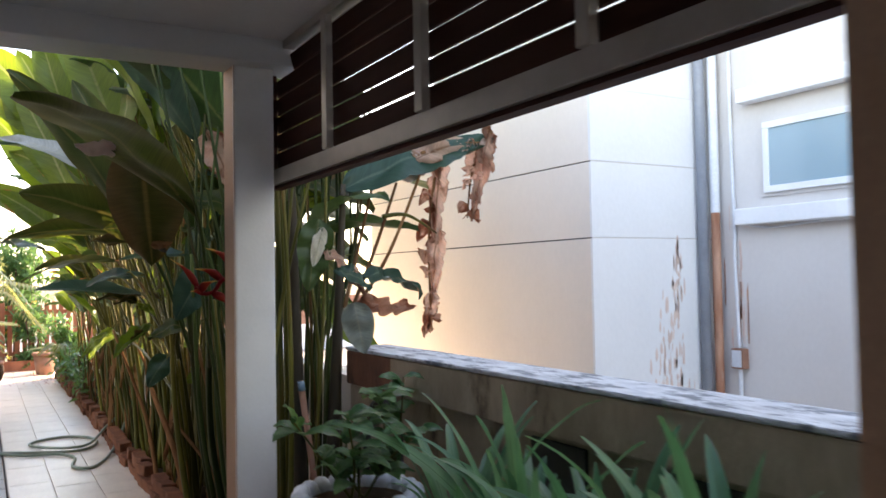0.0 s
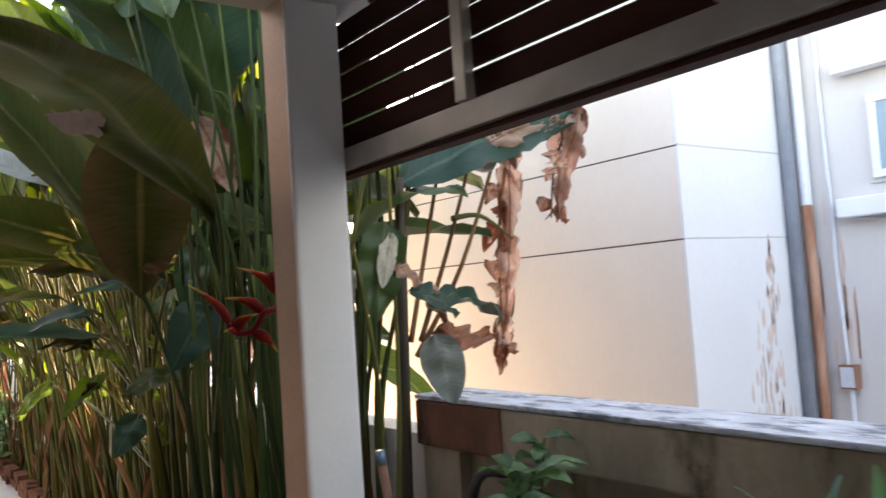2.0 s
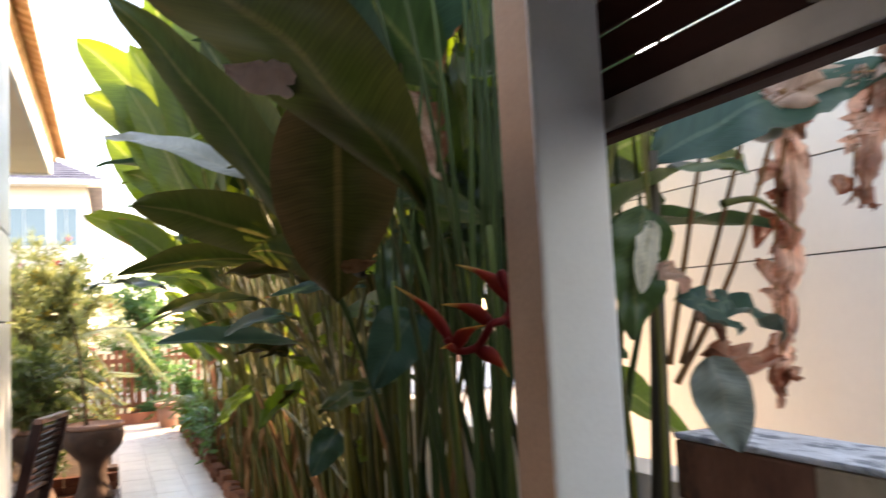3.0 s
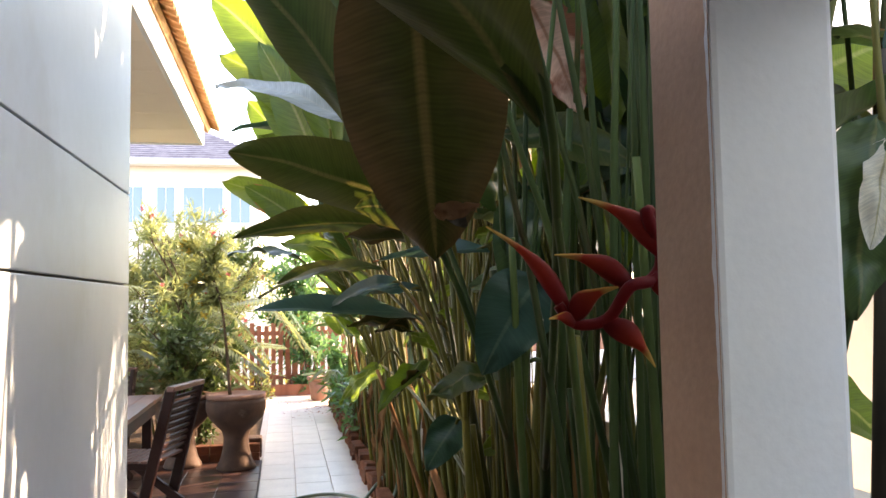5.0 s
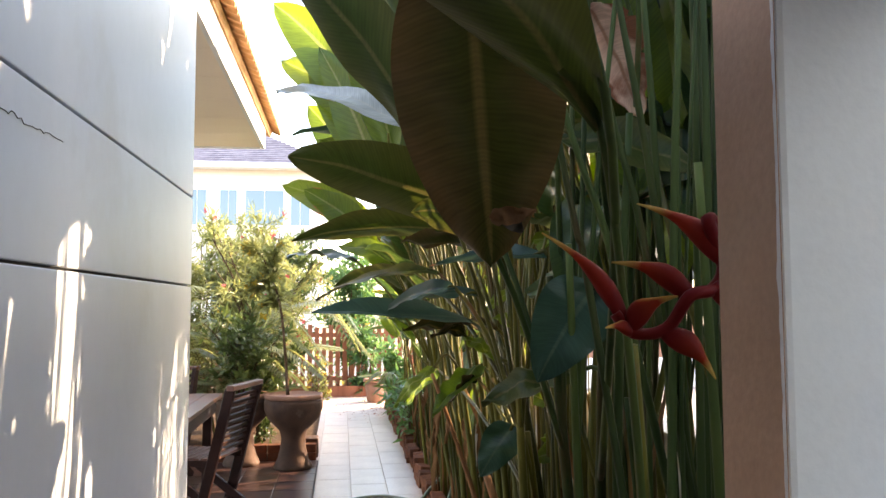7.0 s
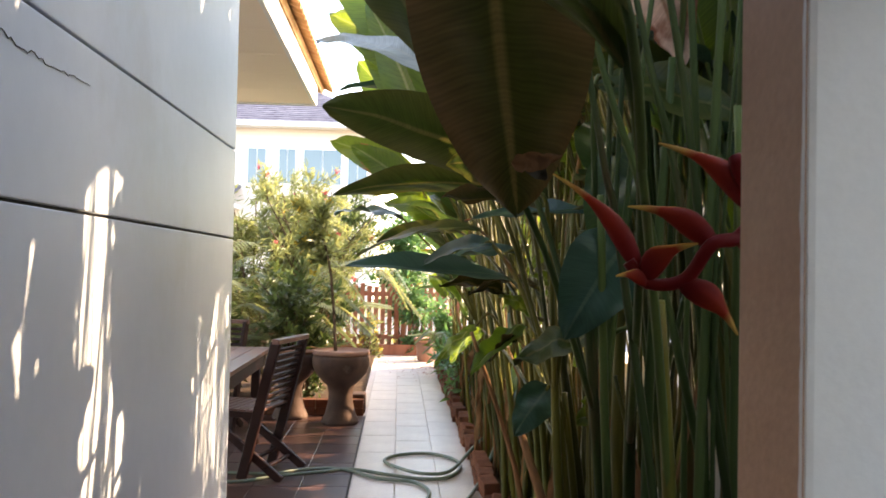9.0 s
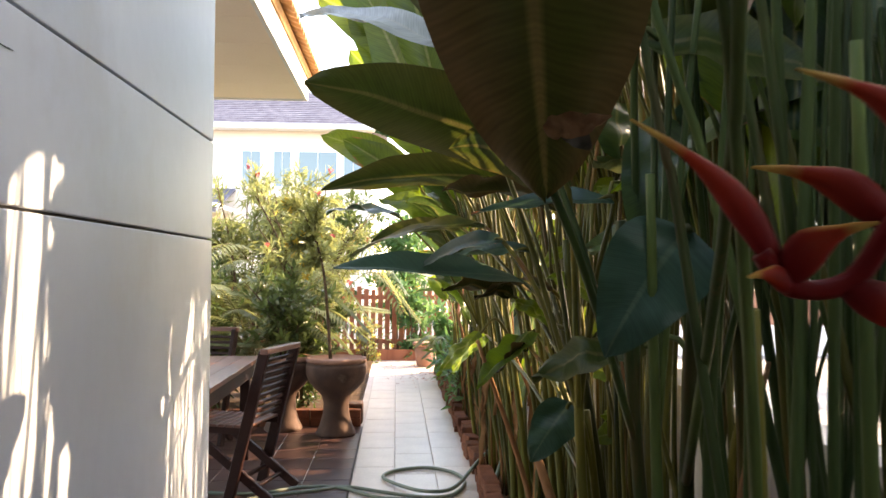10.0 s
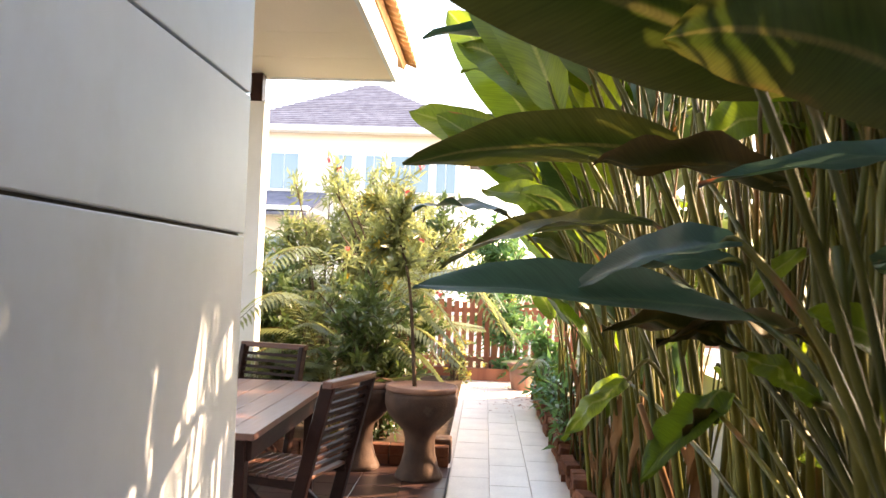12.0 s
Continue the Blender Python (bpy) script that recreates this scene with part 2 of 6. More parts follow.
M_FARWALL = mat("far_house_paint", (0.72, 0.64, 0.58), (0.78, 0.70, 0.64), 0.7, 0.5, 10, 0.05, grain=0.04)
M_HOSE = mat("green_hose", (0.10, 0.15, 0.11), (0.20, 0.22, 0.16), 0.4, 8, 60, 0.1)
M_WPOT = mat("white_ceramic_pot", (0.62, 0.64, 0.68), (0.74, 0.75, 0.78), 0.3, 8, 60, 0.08)
M_STEM = mat("heliconia_stem", (0.032, 0.042, 0.008), (0.155, 0.132, 0.026), 0.42, 9, 70, 0.2, c3=(0.21, 0.095, 0.034), spots=0.55, stretch=(1, 1, 0.12), rand=0.45)
M_STEMG = mat("green_stalk", (0.018, 0.036, 0.011), (0.072, 0.100, 0.026), 0.5, 7, 60, 0.12, c3=(0.09, 0.060, 0.022), spots=0.54, stretch=(1, 1, 0.1), rand=0.35)
M_STEMD = mat("dry_sheath", (0.15, 0.065, 0.028), (0.32, 0.17, 0.08), 0.8, 9, 70, 0.4, stretch=(1, 1, 0.1), rand=0.25)
M_SHEATH = mat("dark_sheath", (0.028, 0.020, 0.011), (0.065, 0.045, 0.021), 0.6, 9, 70, 0.3, stretch=(1, 1, 0.15))
M_LEAFP = leaf_mat("grey_leaf", (0.12, 0.145, 0.12), (0.19, 0.21, 0.18), (0.2, 0.21, 0.17), gloss=0.3, trans=0.15)
M_PALE_LEAF = leaf_mat("pale_withered_leaf", (0.52, 0.44, 0.31), (0.66, 0.60, 0.46), (0.42, 0.36, 0.2), gloss=0.2, trans=0.2, rough=0.6, amount=0.68, brown=(0.33, 0.22, 0.10))
M_TRUNK = mat("bark", (0.07, 0.045, 0.03), (0.14, 0.095, 0.065), 0.9, 14, 80, 0.6)
M_LEAF = leaf_mat("heliconia_leaf", (0.018, 0.045, 0.014), (0.045, 0.085, 0.022), (0.10, 0.12, 0.04))
M_LEAFY = leaf_mat("young_leaf", (0.050, 0.10, 0.014), (0.10, 0.155, 0.022), (0.16, 0.2, 0.06), trans=0.42)
M_LEAFB = leaf_mat("olive_leaf", (0.013, 0.022, 0.005), (0.034, 0.036, 0.009), (0.10, 0.08, 0.026), gloss=0.08, trans=0.12, rough=0.36, amount=0.76, brown=(0.20, 0.075, 0.03), flush=(0.085, 0.058, 0.022))
M_LEAFT = leaf_mat("bluegreen_leaf", (0.018, 0.050, 0.031), (0.034, 0.076, 0.048), (0.06, 0.10, 0.06), gloss=0.3, trans=0.10)
M_LEAFD = leaf_mat("dead_leaf", (0.26, 0.13, 0.075), (0.64, 0.46, 0.34), (0.26, 0.14, 0.08), brown=(0.2, 0.085, 0.042), amount=0.55, trans=0.3, rough=0.8)
M_SMALL = leaf_mat("shrub_leaf", (0.026, 0.088, 0.032), (0.075, 0.165, 0.055), (0.10, 0.16, 0.06), trans=0.35, veins=30, amount=0.8)
M_STRAP = leaf_mat("strap_leaf", (0.045, 0.135, 0.075), (0.11, 0.23, 0.11), (0.05, 0.12, 0.05), trans=0.3, veins=4, amount=0.82)
M_GARDEN = leaf_mat("garden_leaf", (0.066, 0.096, 0.036), (0.155, 0.175, 0.068), (0.14, 0.17, 0.08), trans=0.4, veins=20, amount=0.68, brown=(0.27, 0.21, 0.05))
M_GARDEND = leaf_mat("garden_leaf_dark", (0.034, 0.062, 0.020), (0.085, 0.115, 0.036), (0.08, 0.12, 0.05), trans=0.3, veins=20, amount=0.85)
M_YELLOW = mat("yellow_blossom", (0.55, 0.38, 0.04), (0.65, 0.48, 0.08), 0.6)
M_PINK = mat("pink_blossom", (0.6, 0.08, 0.10), (0.7, 0.16, 0.16), 0.6)
M_GROUND = mat("dry_lawn", (0.10, 0.09, 0.045), (0.18, 0.15, 0.08), 0.95, 0.8, 12, 0.6)


def bract_mat():
    m = bpy.data.materials.new("heliconia_bract")
    m.use_nodes = True
    nt = m.node_tree
    bs = nt.nodes["Principled BSDF"]
    uv = nt.nodes.new("ShaderNodeUVMap")
    sp = nt.nodes.new("ShaderNodeSeparateXYZ")
    nt.links.new(uv.outputs[0], sp.inputs[0])
    tc = nt.nodes.new("ShaderNodeTexCoord")
    nz = nt.nodes.new("ShaderNodeTexNoise")
    nz.inputs["Scale"].default_value = 25
    nt.links.new(tc.outputs["Object"], nz.inputs["Vector"])
    ad = nt.nodes.new("ShaderNodeMath")
    ad.operation = "MULTIPLY_ADD"
    ad.inputs[1].default_value = 0.25
    nt.links.new(nz.outputs[0], ad.inputs[0])
    nt.links.new(sp.outputs[1], ad.inputs[2])
    rp = nt.nodes.new("ShaderNodeValToRGB")
    rp.color_ramp.elements[0].position, rp.color_ramp.elements[0].color = 0.25, (0.15, 0.006, 0.006, 1)
    rp.color_ramp.elements[1].position, rp.color_ramp.elements[1].color = 1.08, (0.50, 0.30, 0.07, 1)
    e = rp.color_ramp.elements.new(0.8)
    e.color = (0.30, 0.026, 0.008, 1)
    nt.links.new(ad.outputs[0], rp.inputs[0])
    ab = nt.nodes.new("ShaderNodeMath")
    ab.operation = "MULTIPLY"
    nt.links.new(sp.outputs[0], ab.inputs[0])
    nt.links.new(sp.outputs[1], ab.inputs[1])
    er = nt.nodes.new("ShaderNodeMapRange")
    er.inputs[1].default_value, er.inputs[2].default_value = 0.34, 0.62
    nt.links.new(ab.outputs[0], er.inputs[0])
    mx = nt.nodes.new("ShaderNodeMix")
    mx.data_type = "RGBA"
    mx.inputs[7].default_value = (0.46, 0.20, 0.03, 1)
    nt.links.new(er.outputs[0], mx.inputs[0])
    nt.links.new(rp.outputs[0], mx.inputs[6])
    nt.links.new(mx.outputs[2], bs.inputs["Base Color"])
    bs.inputs["Roughness"].default_value = 0.45
    bs.inputs["Specular IOR Level"].default_value = 0.12
    return m


M_LEAFG = leaf_mat("deep_green_leaf", (0.016, 0.034, 0.007), (0.040, 0.058, 0.013), (0.085, 0.085, 0.028), gloss=0.2, trans=0.16, amount=0.66, flush=(0.060, 0.066, 0.018))
for dull, level in ((M_LOUVRE, 0.12), (M_STEM, 0.2), (M_STEMG, 0.15), (M_STEMD, 0.15), (M_WOOD, 0.15), (M_BRICK, 0.15), (M_CLAY, 0.25), (M_SOIL, 0.1), (M_TAN, 0.3), (M_FENCE, 0.2), (M_TRUNK, 0.1), (M_FARROOF, 0.15)):
    dull.node_tree.nodes["Principled BSDF"].inputs["Specular IOR Level"].default_value = level
M_BRACT = bract_mat()


def glass_mat(name, tint):
    m = bpy.data.materials.new(name)
    m.use_nodes = True
    bs = m.node_tree.nodes["Principled BSDF"]
    bs.inputs["Base Color"].default_value = (*tint, 1)
    bs.inputs["Roughness"].default_value = 0.12
    bs.inputs["Specular IOR Level"].default_value = 0.8
    return m


M_GLASS = glass_mat("frosted_blue_glass", (0.30, 0.42, 0.47))
M_FARGLASS = glass_mat("curtained_glass", (0.10, 0.17, 0.23))

# ---- builders ----


def thing(name, label, category, at=(0, 0, 0), group="", kind=""):
    ob = new(name)
    ob.empty_display_size = 0.1
    ob.location = at
    return tagged(ob, label, category, group, kind)


def root_of(ob):
    while ob.parent:
        ob = ob.parent
    return ob


def part(name, bm, material, parent=None, label="", smooth=False):
    """Links a bmesh given in world metres as one mesh object under its parent."""
    me = bpy.data.meshes.new(name)
    bm.normal_update()
    bm.to_mesh(me)
    bm.free()
    if parent is not None:
        me.transform(Matrix.Translation(-root_of(parent).location))
    if smooth:
        me.shade_smooth()
    me.materials.append(material)
    ob = new(name, me)
    ob.parent = parent
    if label:
        ob["label"] = label
    return ob


def structure(name, bm, material, label, category, smooth=False):
    return tagged(part(name, bm, material, None, "", smooth), label, category, "", "structure")


def box(bm, x0, x1, y0, y1, z0, z1, bevel=0.0):
    r = bmesh.ops.create_cube(bm, size=1.0, matrix=Matrix.LocRotScale(((x0 + x1) / 2, (y0 + y1) / 2, (z0 + z1) / 2), None, (x1 - x0, y1 - y0, z1 - z0)))
    if bevel:
        es = list({e for v in r["verts"] for e in v.link_edges})
        bmesh.ops.bevel(bm, geom=es, offset=bevel, segments=2, affect="EDGES", profile=0.6)
    return r["verts"]


def boxed(*a):
    bm = bmesh.new()
    box(bm, *a)
    return bm


def beam(bm, p, q, w, d, up=(0, 0, 1), bevel=0.004):
    """A square bar from p to q, w across and d along up."""
    p, q = Vector(p), Vector(q)
    z = (q - p).normalized()
    x = Vector(up).cross(z)
    x = x.normalized() if x.length > 1e-4 else Vector((1, 0, 0))
    y = z.cross(x)
    m = Matrix((x, y, z)).transposed().to_4x4()
    m.translation = (p + q) / 2
    r = bmesh.ops.create_cube(bm, size=1.0, matrix=m @ Matrix.Diagonal((w, d, (q - p).length, 1)))
    if bevel:
        bmesh.ops.bevel(bm, geom=list({e for v in r["verts"] for e in v.link_edges}), offset=bevel, segments=1, affect="EDGES")


def barred(*a, **k):
    bm = bmesh.new()
    beam(bm, *a, **k)
    return bm


def smooth_line(pts, n=6):
    pts = [Vector(p) for p in pts]
    out = []
    for i in range(len(pts) - 1):
        p0, p1, p2, p3 = pts[max(i - 1, 0)], pts[i], pts[i + 1], pts[min(i + 2, len(pts) - 1)]
        for k in range(n):
            t = k / n
            out.append(0.5 * (2 * p1 + (p2 - p0) * t + (2 * p0 - 5 * p1 + 4 * p2 - p3) * t * t + (3 * p1 - p0 - 3 * p2 + p3) * t ** 3))
    return out + [pts[-1]]


def tube(bm, pts, r0, r1=None, n=8, cap=True):
    r1 = r0 if r1 is None else r1
    pts = [Vector(p) for p in pts]
    rings, side = [], None
    for i, p in enumerate(pts):
        d = (pts[min(i + 1, len(pts) - 1)] - pts[max(i - 1, 0)]).normalized()
        if side is None:
            side = d.orthogonal().normalized()
        side = (side - d * side.dot(d)).normalized()
        other = d.cross(side)
        r = r0 + (r1 - r0) * i / max(1, len(pts) - 1)
        rings.append([bm.verts.new(p + r * (math.cos(2 * math.pi * k / n) * side + math.sin(2 * math.pi * k / n) * other)) for k in range(n)])
    for a, b in zip(rings, rings[1:]):
        for k in range(n):
            bm.faces.new((a[k], a[(k + 1) % n], b[(k + 1) % n], b[k]))
    if cap:
        bm.faces.new(rings[0][::-1])
        bm.faces.new(rings[-1])


def tubed(*a, **k):
    bm = bmesh.new()
    tube(bm, *a, **k)
    return bm


def lathe(bm, profile, cx, cy, n=32, wob=0.0):
    rings = []
    for r, z in profile:
        rings.append([bm.verts.new((cx + r * (1 + wob * noise.noise((math.cos(2 * math.pi * k / n) * 2, math.sin(2 * math.pi * k / n) * 2, z * 6))) * math.cos(2 * math.pi * k / n),
                                    cy + r * math.sin(2 * math.pi * k / n), z)) for k in range(n)])
    for a, b in zip(rings, rings[1:]):
        for k in range(n):
            bm.faces.new((a[k], a[(k + 1) % n], b[(k + 1) % n], b[k]))
    bm.faces.new(rings[0][::-1])
    bm.faces.new(rings[-1])


def lathed(*a, **k):
    bm = bmesh.new()
    lathe(bm, *a, **k)
    return bm


def add_blade(bm, p0, p1, width, sag=0.1, face=(0, 0, 1), fold=0.25, wave=0.02, rag=0.0, nv=14, nu=6, seed=0, shape=0.8, curl=0.0):
    """A broad leaf blade along an arc from p0 to p1. face: the way its upper side looks; fold: depth of the V at the midrib; rag: torn edge."""
    uvl = bm.loops.layers.uv.verify()
    rng = random.Random(seed)
    off = Vector((rng.uniform(0, 50), rng.uniform(0, 50), rng.uniform(0, 50)))
    p0, p1, face = Vector(p0), Vector(p1), Vector(face).normalized()
    axis = p1 - p0
    side = axis.cross(face).normalized()
    nrm = side.cross(axis).normalized()
    rows = []
    for i in range(nv + 1):
        v = i / nv
        c = p0 + axis * v + Vector((0, 0, 1)) * sag * 4 * v * (1 - v)
        w = width / 2 * (math.sin(math.pi * min(1, v ** shape * 0.985 + 0.015)) ** 0.62) * (1.0 if v < 0.999 else 0.02)
        w = max(w, 0.002)
        row = []
        for j in range(nu + 1):
            u = -1 + 2 * j / nu
            wv = noise.noise(off + Vector((u * 1.6, v * 4.5, 0))) * wave * 2 + math.sin(v * 22 + u) * wave * 0.25 * abs(u)
            tear = 1 - rag * max(0.0, noise.noise(off + Vector((v * 17, u * 0.7, 3)))) * abs(u)
            ang = curl * u
            lat = w * tear * (math.sin(ang) / curl if curl else u)
            dep = w * (1 - math.cos(ang)) / curl if curl else 0
            q = c + side * lat + nrm * (abs(u) ** 1.3 * w * fold + wv - dep)
            row.append((bm.verts.new(q), u, v))
        rows.append(row)
    for a, b in zip(rows, rows[1:]):
        for j in range(nu):
            quad = (a[j], a[j + 1], b[j + 1], b[j])
            f = bm.faces.new([q[0] for q in quad])
            f.smooth = True
            for lp, q in zip(f.loops, quad):
                lp[uvl].uv = (q[1], q[2])
    return p0 + axis * 0.5


def bladed(*a, **k):
    bm = bmesh.new()
    add_blade(bm, *a, **k)
    return bm


def add_sliver(bm, p, d, n, length, width, uvl):
    """A small pointed leaf, folded along its middle."""
    d, n = d.normalized(), n.normalized()
    s = d.cross(n)
    s = s.normalized() if s.length > 1e-4 else d.orthogonal().normalized()
    n2 = s.cross(d)
    a, t = bm.verts.new(p), bm.verts.new(p + d * length - n2 * length * 0.15)
    m = bm.verts.new(p + d * length * 0.5)
    l = bm.verts.new(p + d * length * 0.45 + s * width / 2 + n2 * width * 0.15)
    r = bm.verts.new(p + d * length * 0.45 - s * width / 2 + n2 * width * 0.15)
    for quad, uvs in (((a, m, l), ((0, 0), (0, .5), (1, .5))), ((m, t, l), ((0, .5), (0, 1), (1, .5))), ((a, r, m), ((0, 0), (-1, .5), (0, .5))), ((m, r, t), ((0, .5), (-1, .5), (0, 1)))):
        f = bm.faces.new(quad)
        f.smooth = True
        for lp, q in zip(f.loops, uvs):
            lp[uvl].uv = q


def rvec(rng, up=0.0):
    v = Vector((rng.gauss(0, 1), rng.gauss(0, 1), rng.gauss(0, 1) + up))
    return v.normalized()


def shrub(name, label, cat, x, y, z0, z1, radius, n, leaf, width, material, seed, trunk=0.03, stems=5, hang=0.0, group="", crown_from=0.3, blossom=None, narrow=False):
    """A shrub: forked stems, twigs in an uneven crown, each twig with its own leaves."""
    rng = random.Random(seed)
    ob = thing(name, label, cat, (x, y, z0), group)
    bt, bc = bmesh.new(), bmesh.new()
    uvl = bc.loops.layers.uv.verify()
    h = z1 - z0
    twigs = []
    for s in range(stems):
        a = rng.uniform(0, 2 * math.pi)
        rr = radius * rng.uniform(0.25, 0.95)
        top = Vector((x + rr * math.cos(a), y + rr * math.sin(a), z0 + h * rng.uniform(0.65, 1.0)))
        foot = Vector((x + 0.05 * math.cos(a), y + 0.05 * math.sin(a), z0 - 0.02))
        mid = (foot + top) / 2 + Vector((-0.15 * rr * math.cos(a), -0.15 * rr * math.sin(a), 0.12 * h))
        line = smooth_line([foot, mid, top], 6)
        tube(bt, line, trunk, trunk * 0.25, 6)
        for k in range(7):
            v = rng.uniform(crown_from, 1.0)
            b = line[min(len(line) - 1, int(v * (len(line) - 1)))]
            e = b + rvec(rng, 0.35) * radius * rng.uniform(0.25, 0.6)
            tube(bt, [b, (b + e) / 2 + Vector((0, 0, 0.03)), e], trunk * 0.3, trunk * 0.08, 4)
            twigs.append((b, e))
    for i in range(n):
        b, e = rng.choice(twigs)
        t = rng.uniform(0.1, 1.1)
        p = b.lerp(e, t) + rvec(rng) * leaf * rng.uniform(0.0, 0.7)
        d = ((e - b).normalized() * 0.6 + rvec(rng, 0.4 - hang))
        add_sliver(bc, p, d, rvec(rng, 1.2), leaf * rng.uniform(0.6, 1.25), width * rng.uniform(0.7, 1.2), uvl)
    part("trunk", bt, M_TRUNK, ob, "", True)
    part("crown", bc, material, ob)
    if blossom:
        bb = bmesh.new()
        ub = bb.loops.layers.uv.verify()
        for i in range(26):
            b, e = rng.choice(twigs)
            p = e + rvec(rng) * leaf * 0.5
            for k in range(5):
                add_sliver(bb, p, rvec(rng), rvec(rng), 0.05, 0.035, ub)
        part("blossom", bb, blossom, ob)
    return ob


# ---- setting: ground, floors, walls ----
bm = bmesh.new()
bmesh.ops.create_grid(bm, x_segments=2, y_segments=2, size=400, matrix=Matrix.Translation((0, 0, -0.06)))
structure("ground", bm, M_GROUND, "dry patchy lawn and earth of the garden", "ground")
structure("soil_bed", boxed(1.05, 1.47, 3.07, 13.5, -0.055, 0.05), M_SOIL, "dark damp soil bed with leaf litter beside the path", "soil bed")
structure("soil_bed_front", boxed(-4.0, 0.10, 9.78, 15.0, -0.055, 0.05), M_SOIL, "dark garden soil under the shrubs", "soil bed")
# unseen passage floor, its terracotta colour picked to bounce warm light
structure("passage_floor", boxed(-0.35, 1.455, -5.0, 5.49, -0.055, 0.0015), mat("warm_bounce_floor", (0.20, 0.085, 0.05), (0.28, 0.125, 0.075), 0.5, 4, 60, 0.1), "unseen floor of the side passage, terracotta-coloured for warm bounce", "floor")
path = structure("path", boxed(-0.35, 1.05, 5.494, 15.0, -0.055, -0.004), M_GROUT, "cream tiled garden path with grey joints", "path")
terrace = structure("terrace_floor", boxed(-4.0, 0.155, 6.12, 9.74, -0.05, 0.002), M_DGROUT, "brown tiled terrace floor", "floor")

part("edge_trim", boxed(0.1552, 0.1605, 6.12, 9.74, -0.05, 0.0105), M_JOINT, terrace, "dark edge strip")
wall_west = structure("wall_west", boxed(-0.56, -0.366, -5.0, 6.08, -0.05, 2.44), M_JOINT, "grey rendered house wall with dark horizontal joints", "wall")
for y0, y1, z0, z1 in ((-5.02, 6.10, -0.05, 1.5155), (-5.02, 6.10, 1.5245, 1.9375), (-5.02, 2.86, 1.9465, 2.45), (2.864, 6.10, 1.9465, 3.3)):
    part("panel", boxed(-0.60, -0.35, y0, y1, z0, z1, 0.004), M_GREY, wall_west)
structure("wall_terrace", boxed(-4.0, -0.605, 5.95, 6.10, -0.05, 3.3), M_GREY, "grey rendered house wall behind the terrace", "wall")
structure("house_body", boxed(-6.0, -0.606, -5.0, 2.86, -0.05, 2.45), M_GREY, "plain grey rendered body of the house", "house")
structure("house_body_front", boxed(-6.0, -0.606, 2.864, 5.945, -0.05, 3.3), M_GREY, "plain grey rendered front part of the house", "house")
# unseen wall behind the camera, added to shut out light from that end
structure("wall_south", boxed(-0.34, 1.45, -5.2, -5.0, -0.05, 2.6), M_GREY, "unseen grey wall added to close the side passage against light", "wall")
crack = smooth_line([(-0.349, 3.84, 1.853), (-0.349, 3.92, 1.838), (-0.349, 4.0, 1.842), (-0.349, 4.1, 1.832), (-0.349, 4.19, 1.846), (-0.349, 4.29, 1.838)], 5)
rng = random.Random(3)
crack = [p + Vector((0, rng.uniform(-.006, .006), rng.uniform(-.006, .006))) for p in crack]
part("crack", tubed(crack, 0.0014, 0.0009, 5), M_JOINT, wall_west)

# porch roof over the passage
ceiling = bmesh.new()
box(ceiling, -0.35, 1.12, -5.0, 2.90, 2.33, 2.45)
box(ceiling, -0.35, 1.12, 2.86, 3.06, 2.235, 2.50, 0.006)
box(ceiling, 1.03, 1.12, -5.0, 2.86, 2.30, 2.33)
structure("ceiling", ceiling, M_CEIL, "off-white painted ceiling and edge beam of the side porch", "ceiling")

for y0 in (2.93, 0.385, -2.1):
    c = thing("column", "square concrete column, white in front with a tan inner side", "column", (0.875, y0 + 0.07, 0), "porch columns")
    part("shaft", boxed(0.81, 0.962, y0, y0 + 0.14, 0.0, 2.236, 0.008), M_CREAM, c)
    # inner side in tan: warm bounce light put into its colour
    part("inner_face", boxed(0.8075, 0.8115, y0 + 0.004, y0 + 0.136, 0.0, 2.236, 0.001), M_TAN, c, "inner side coloured tan for warm bounce light")
    ragged = bmesh.new()
    prev = None
    for k in range(225):
        z = 0.01 * k
        reach = 0.0045 + 0.012 * max(0.0, noise.noise((z * 9, y0, 0.5))) + 0.004 * noise.noise((z * 41, y0, 3.0))
        now = [ragged.verts.new(p) for p in ((0.8071, y0 - 0.0006, z), (0.8066, y0 + max(0.002, reach), z))]
        if prev:
            ragged.faces.new((prev[0], prev[1], now[1], now[0]))
        prev = now
    part("paint_edge", ragged, M_CREAM, c, "uneven edge of the white paint")

# louvred screen
lou = thing("louvre_screen", "louvred screen of dark brown slats in a painted steel frame", "screen", (1.0, 0, 1.785))
part("bottom_rail", boxed(0.975, 1.02, -4.9, 3.05, 1.799, 1.857, 0.003), M_METAL, lou, "grey painted steel bottom rail")
part("drip_edge", boxed(0.99, 1.03, -4.9, 3.05, 1.786, 1.7985), M_LOUVRE, lou, "dark brown lower edge")
part("top_rail", boxed(0.975, 1.02, -4.9, 2.86, 2.298, 2.328, 0.003), M_METAL, lou)
part("end_post", boxed(0.968, 1.004, 3.015, 3.05, 1.858, 2.233, 0.003), M_LOUVRE, lou)
for i in range(12):
    y = 2.43 - 0.645 * i
    part("upright", boxed(0.965, 0.990, y - 0.02, y + 0.02, 1.858, 2.297, 0.003), M_METAL, lou)
for i in range(6):
    z = 1.899 + 0.071 * i
    part("slat", barred((1.016, -4.9, z), (1.016, 3.05 if i < 5 else 2.86, z), 0.014, 0.060, up=(-0.25, 0, 1), bevel=0.003), M_LOUVRE, lou)

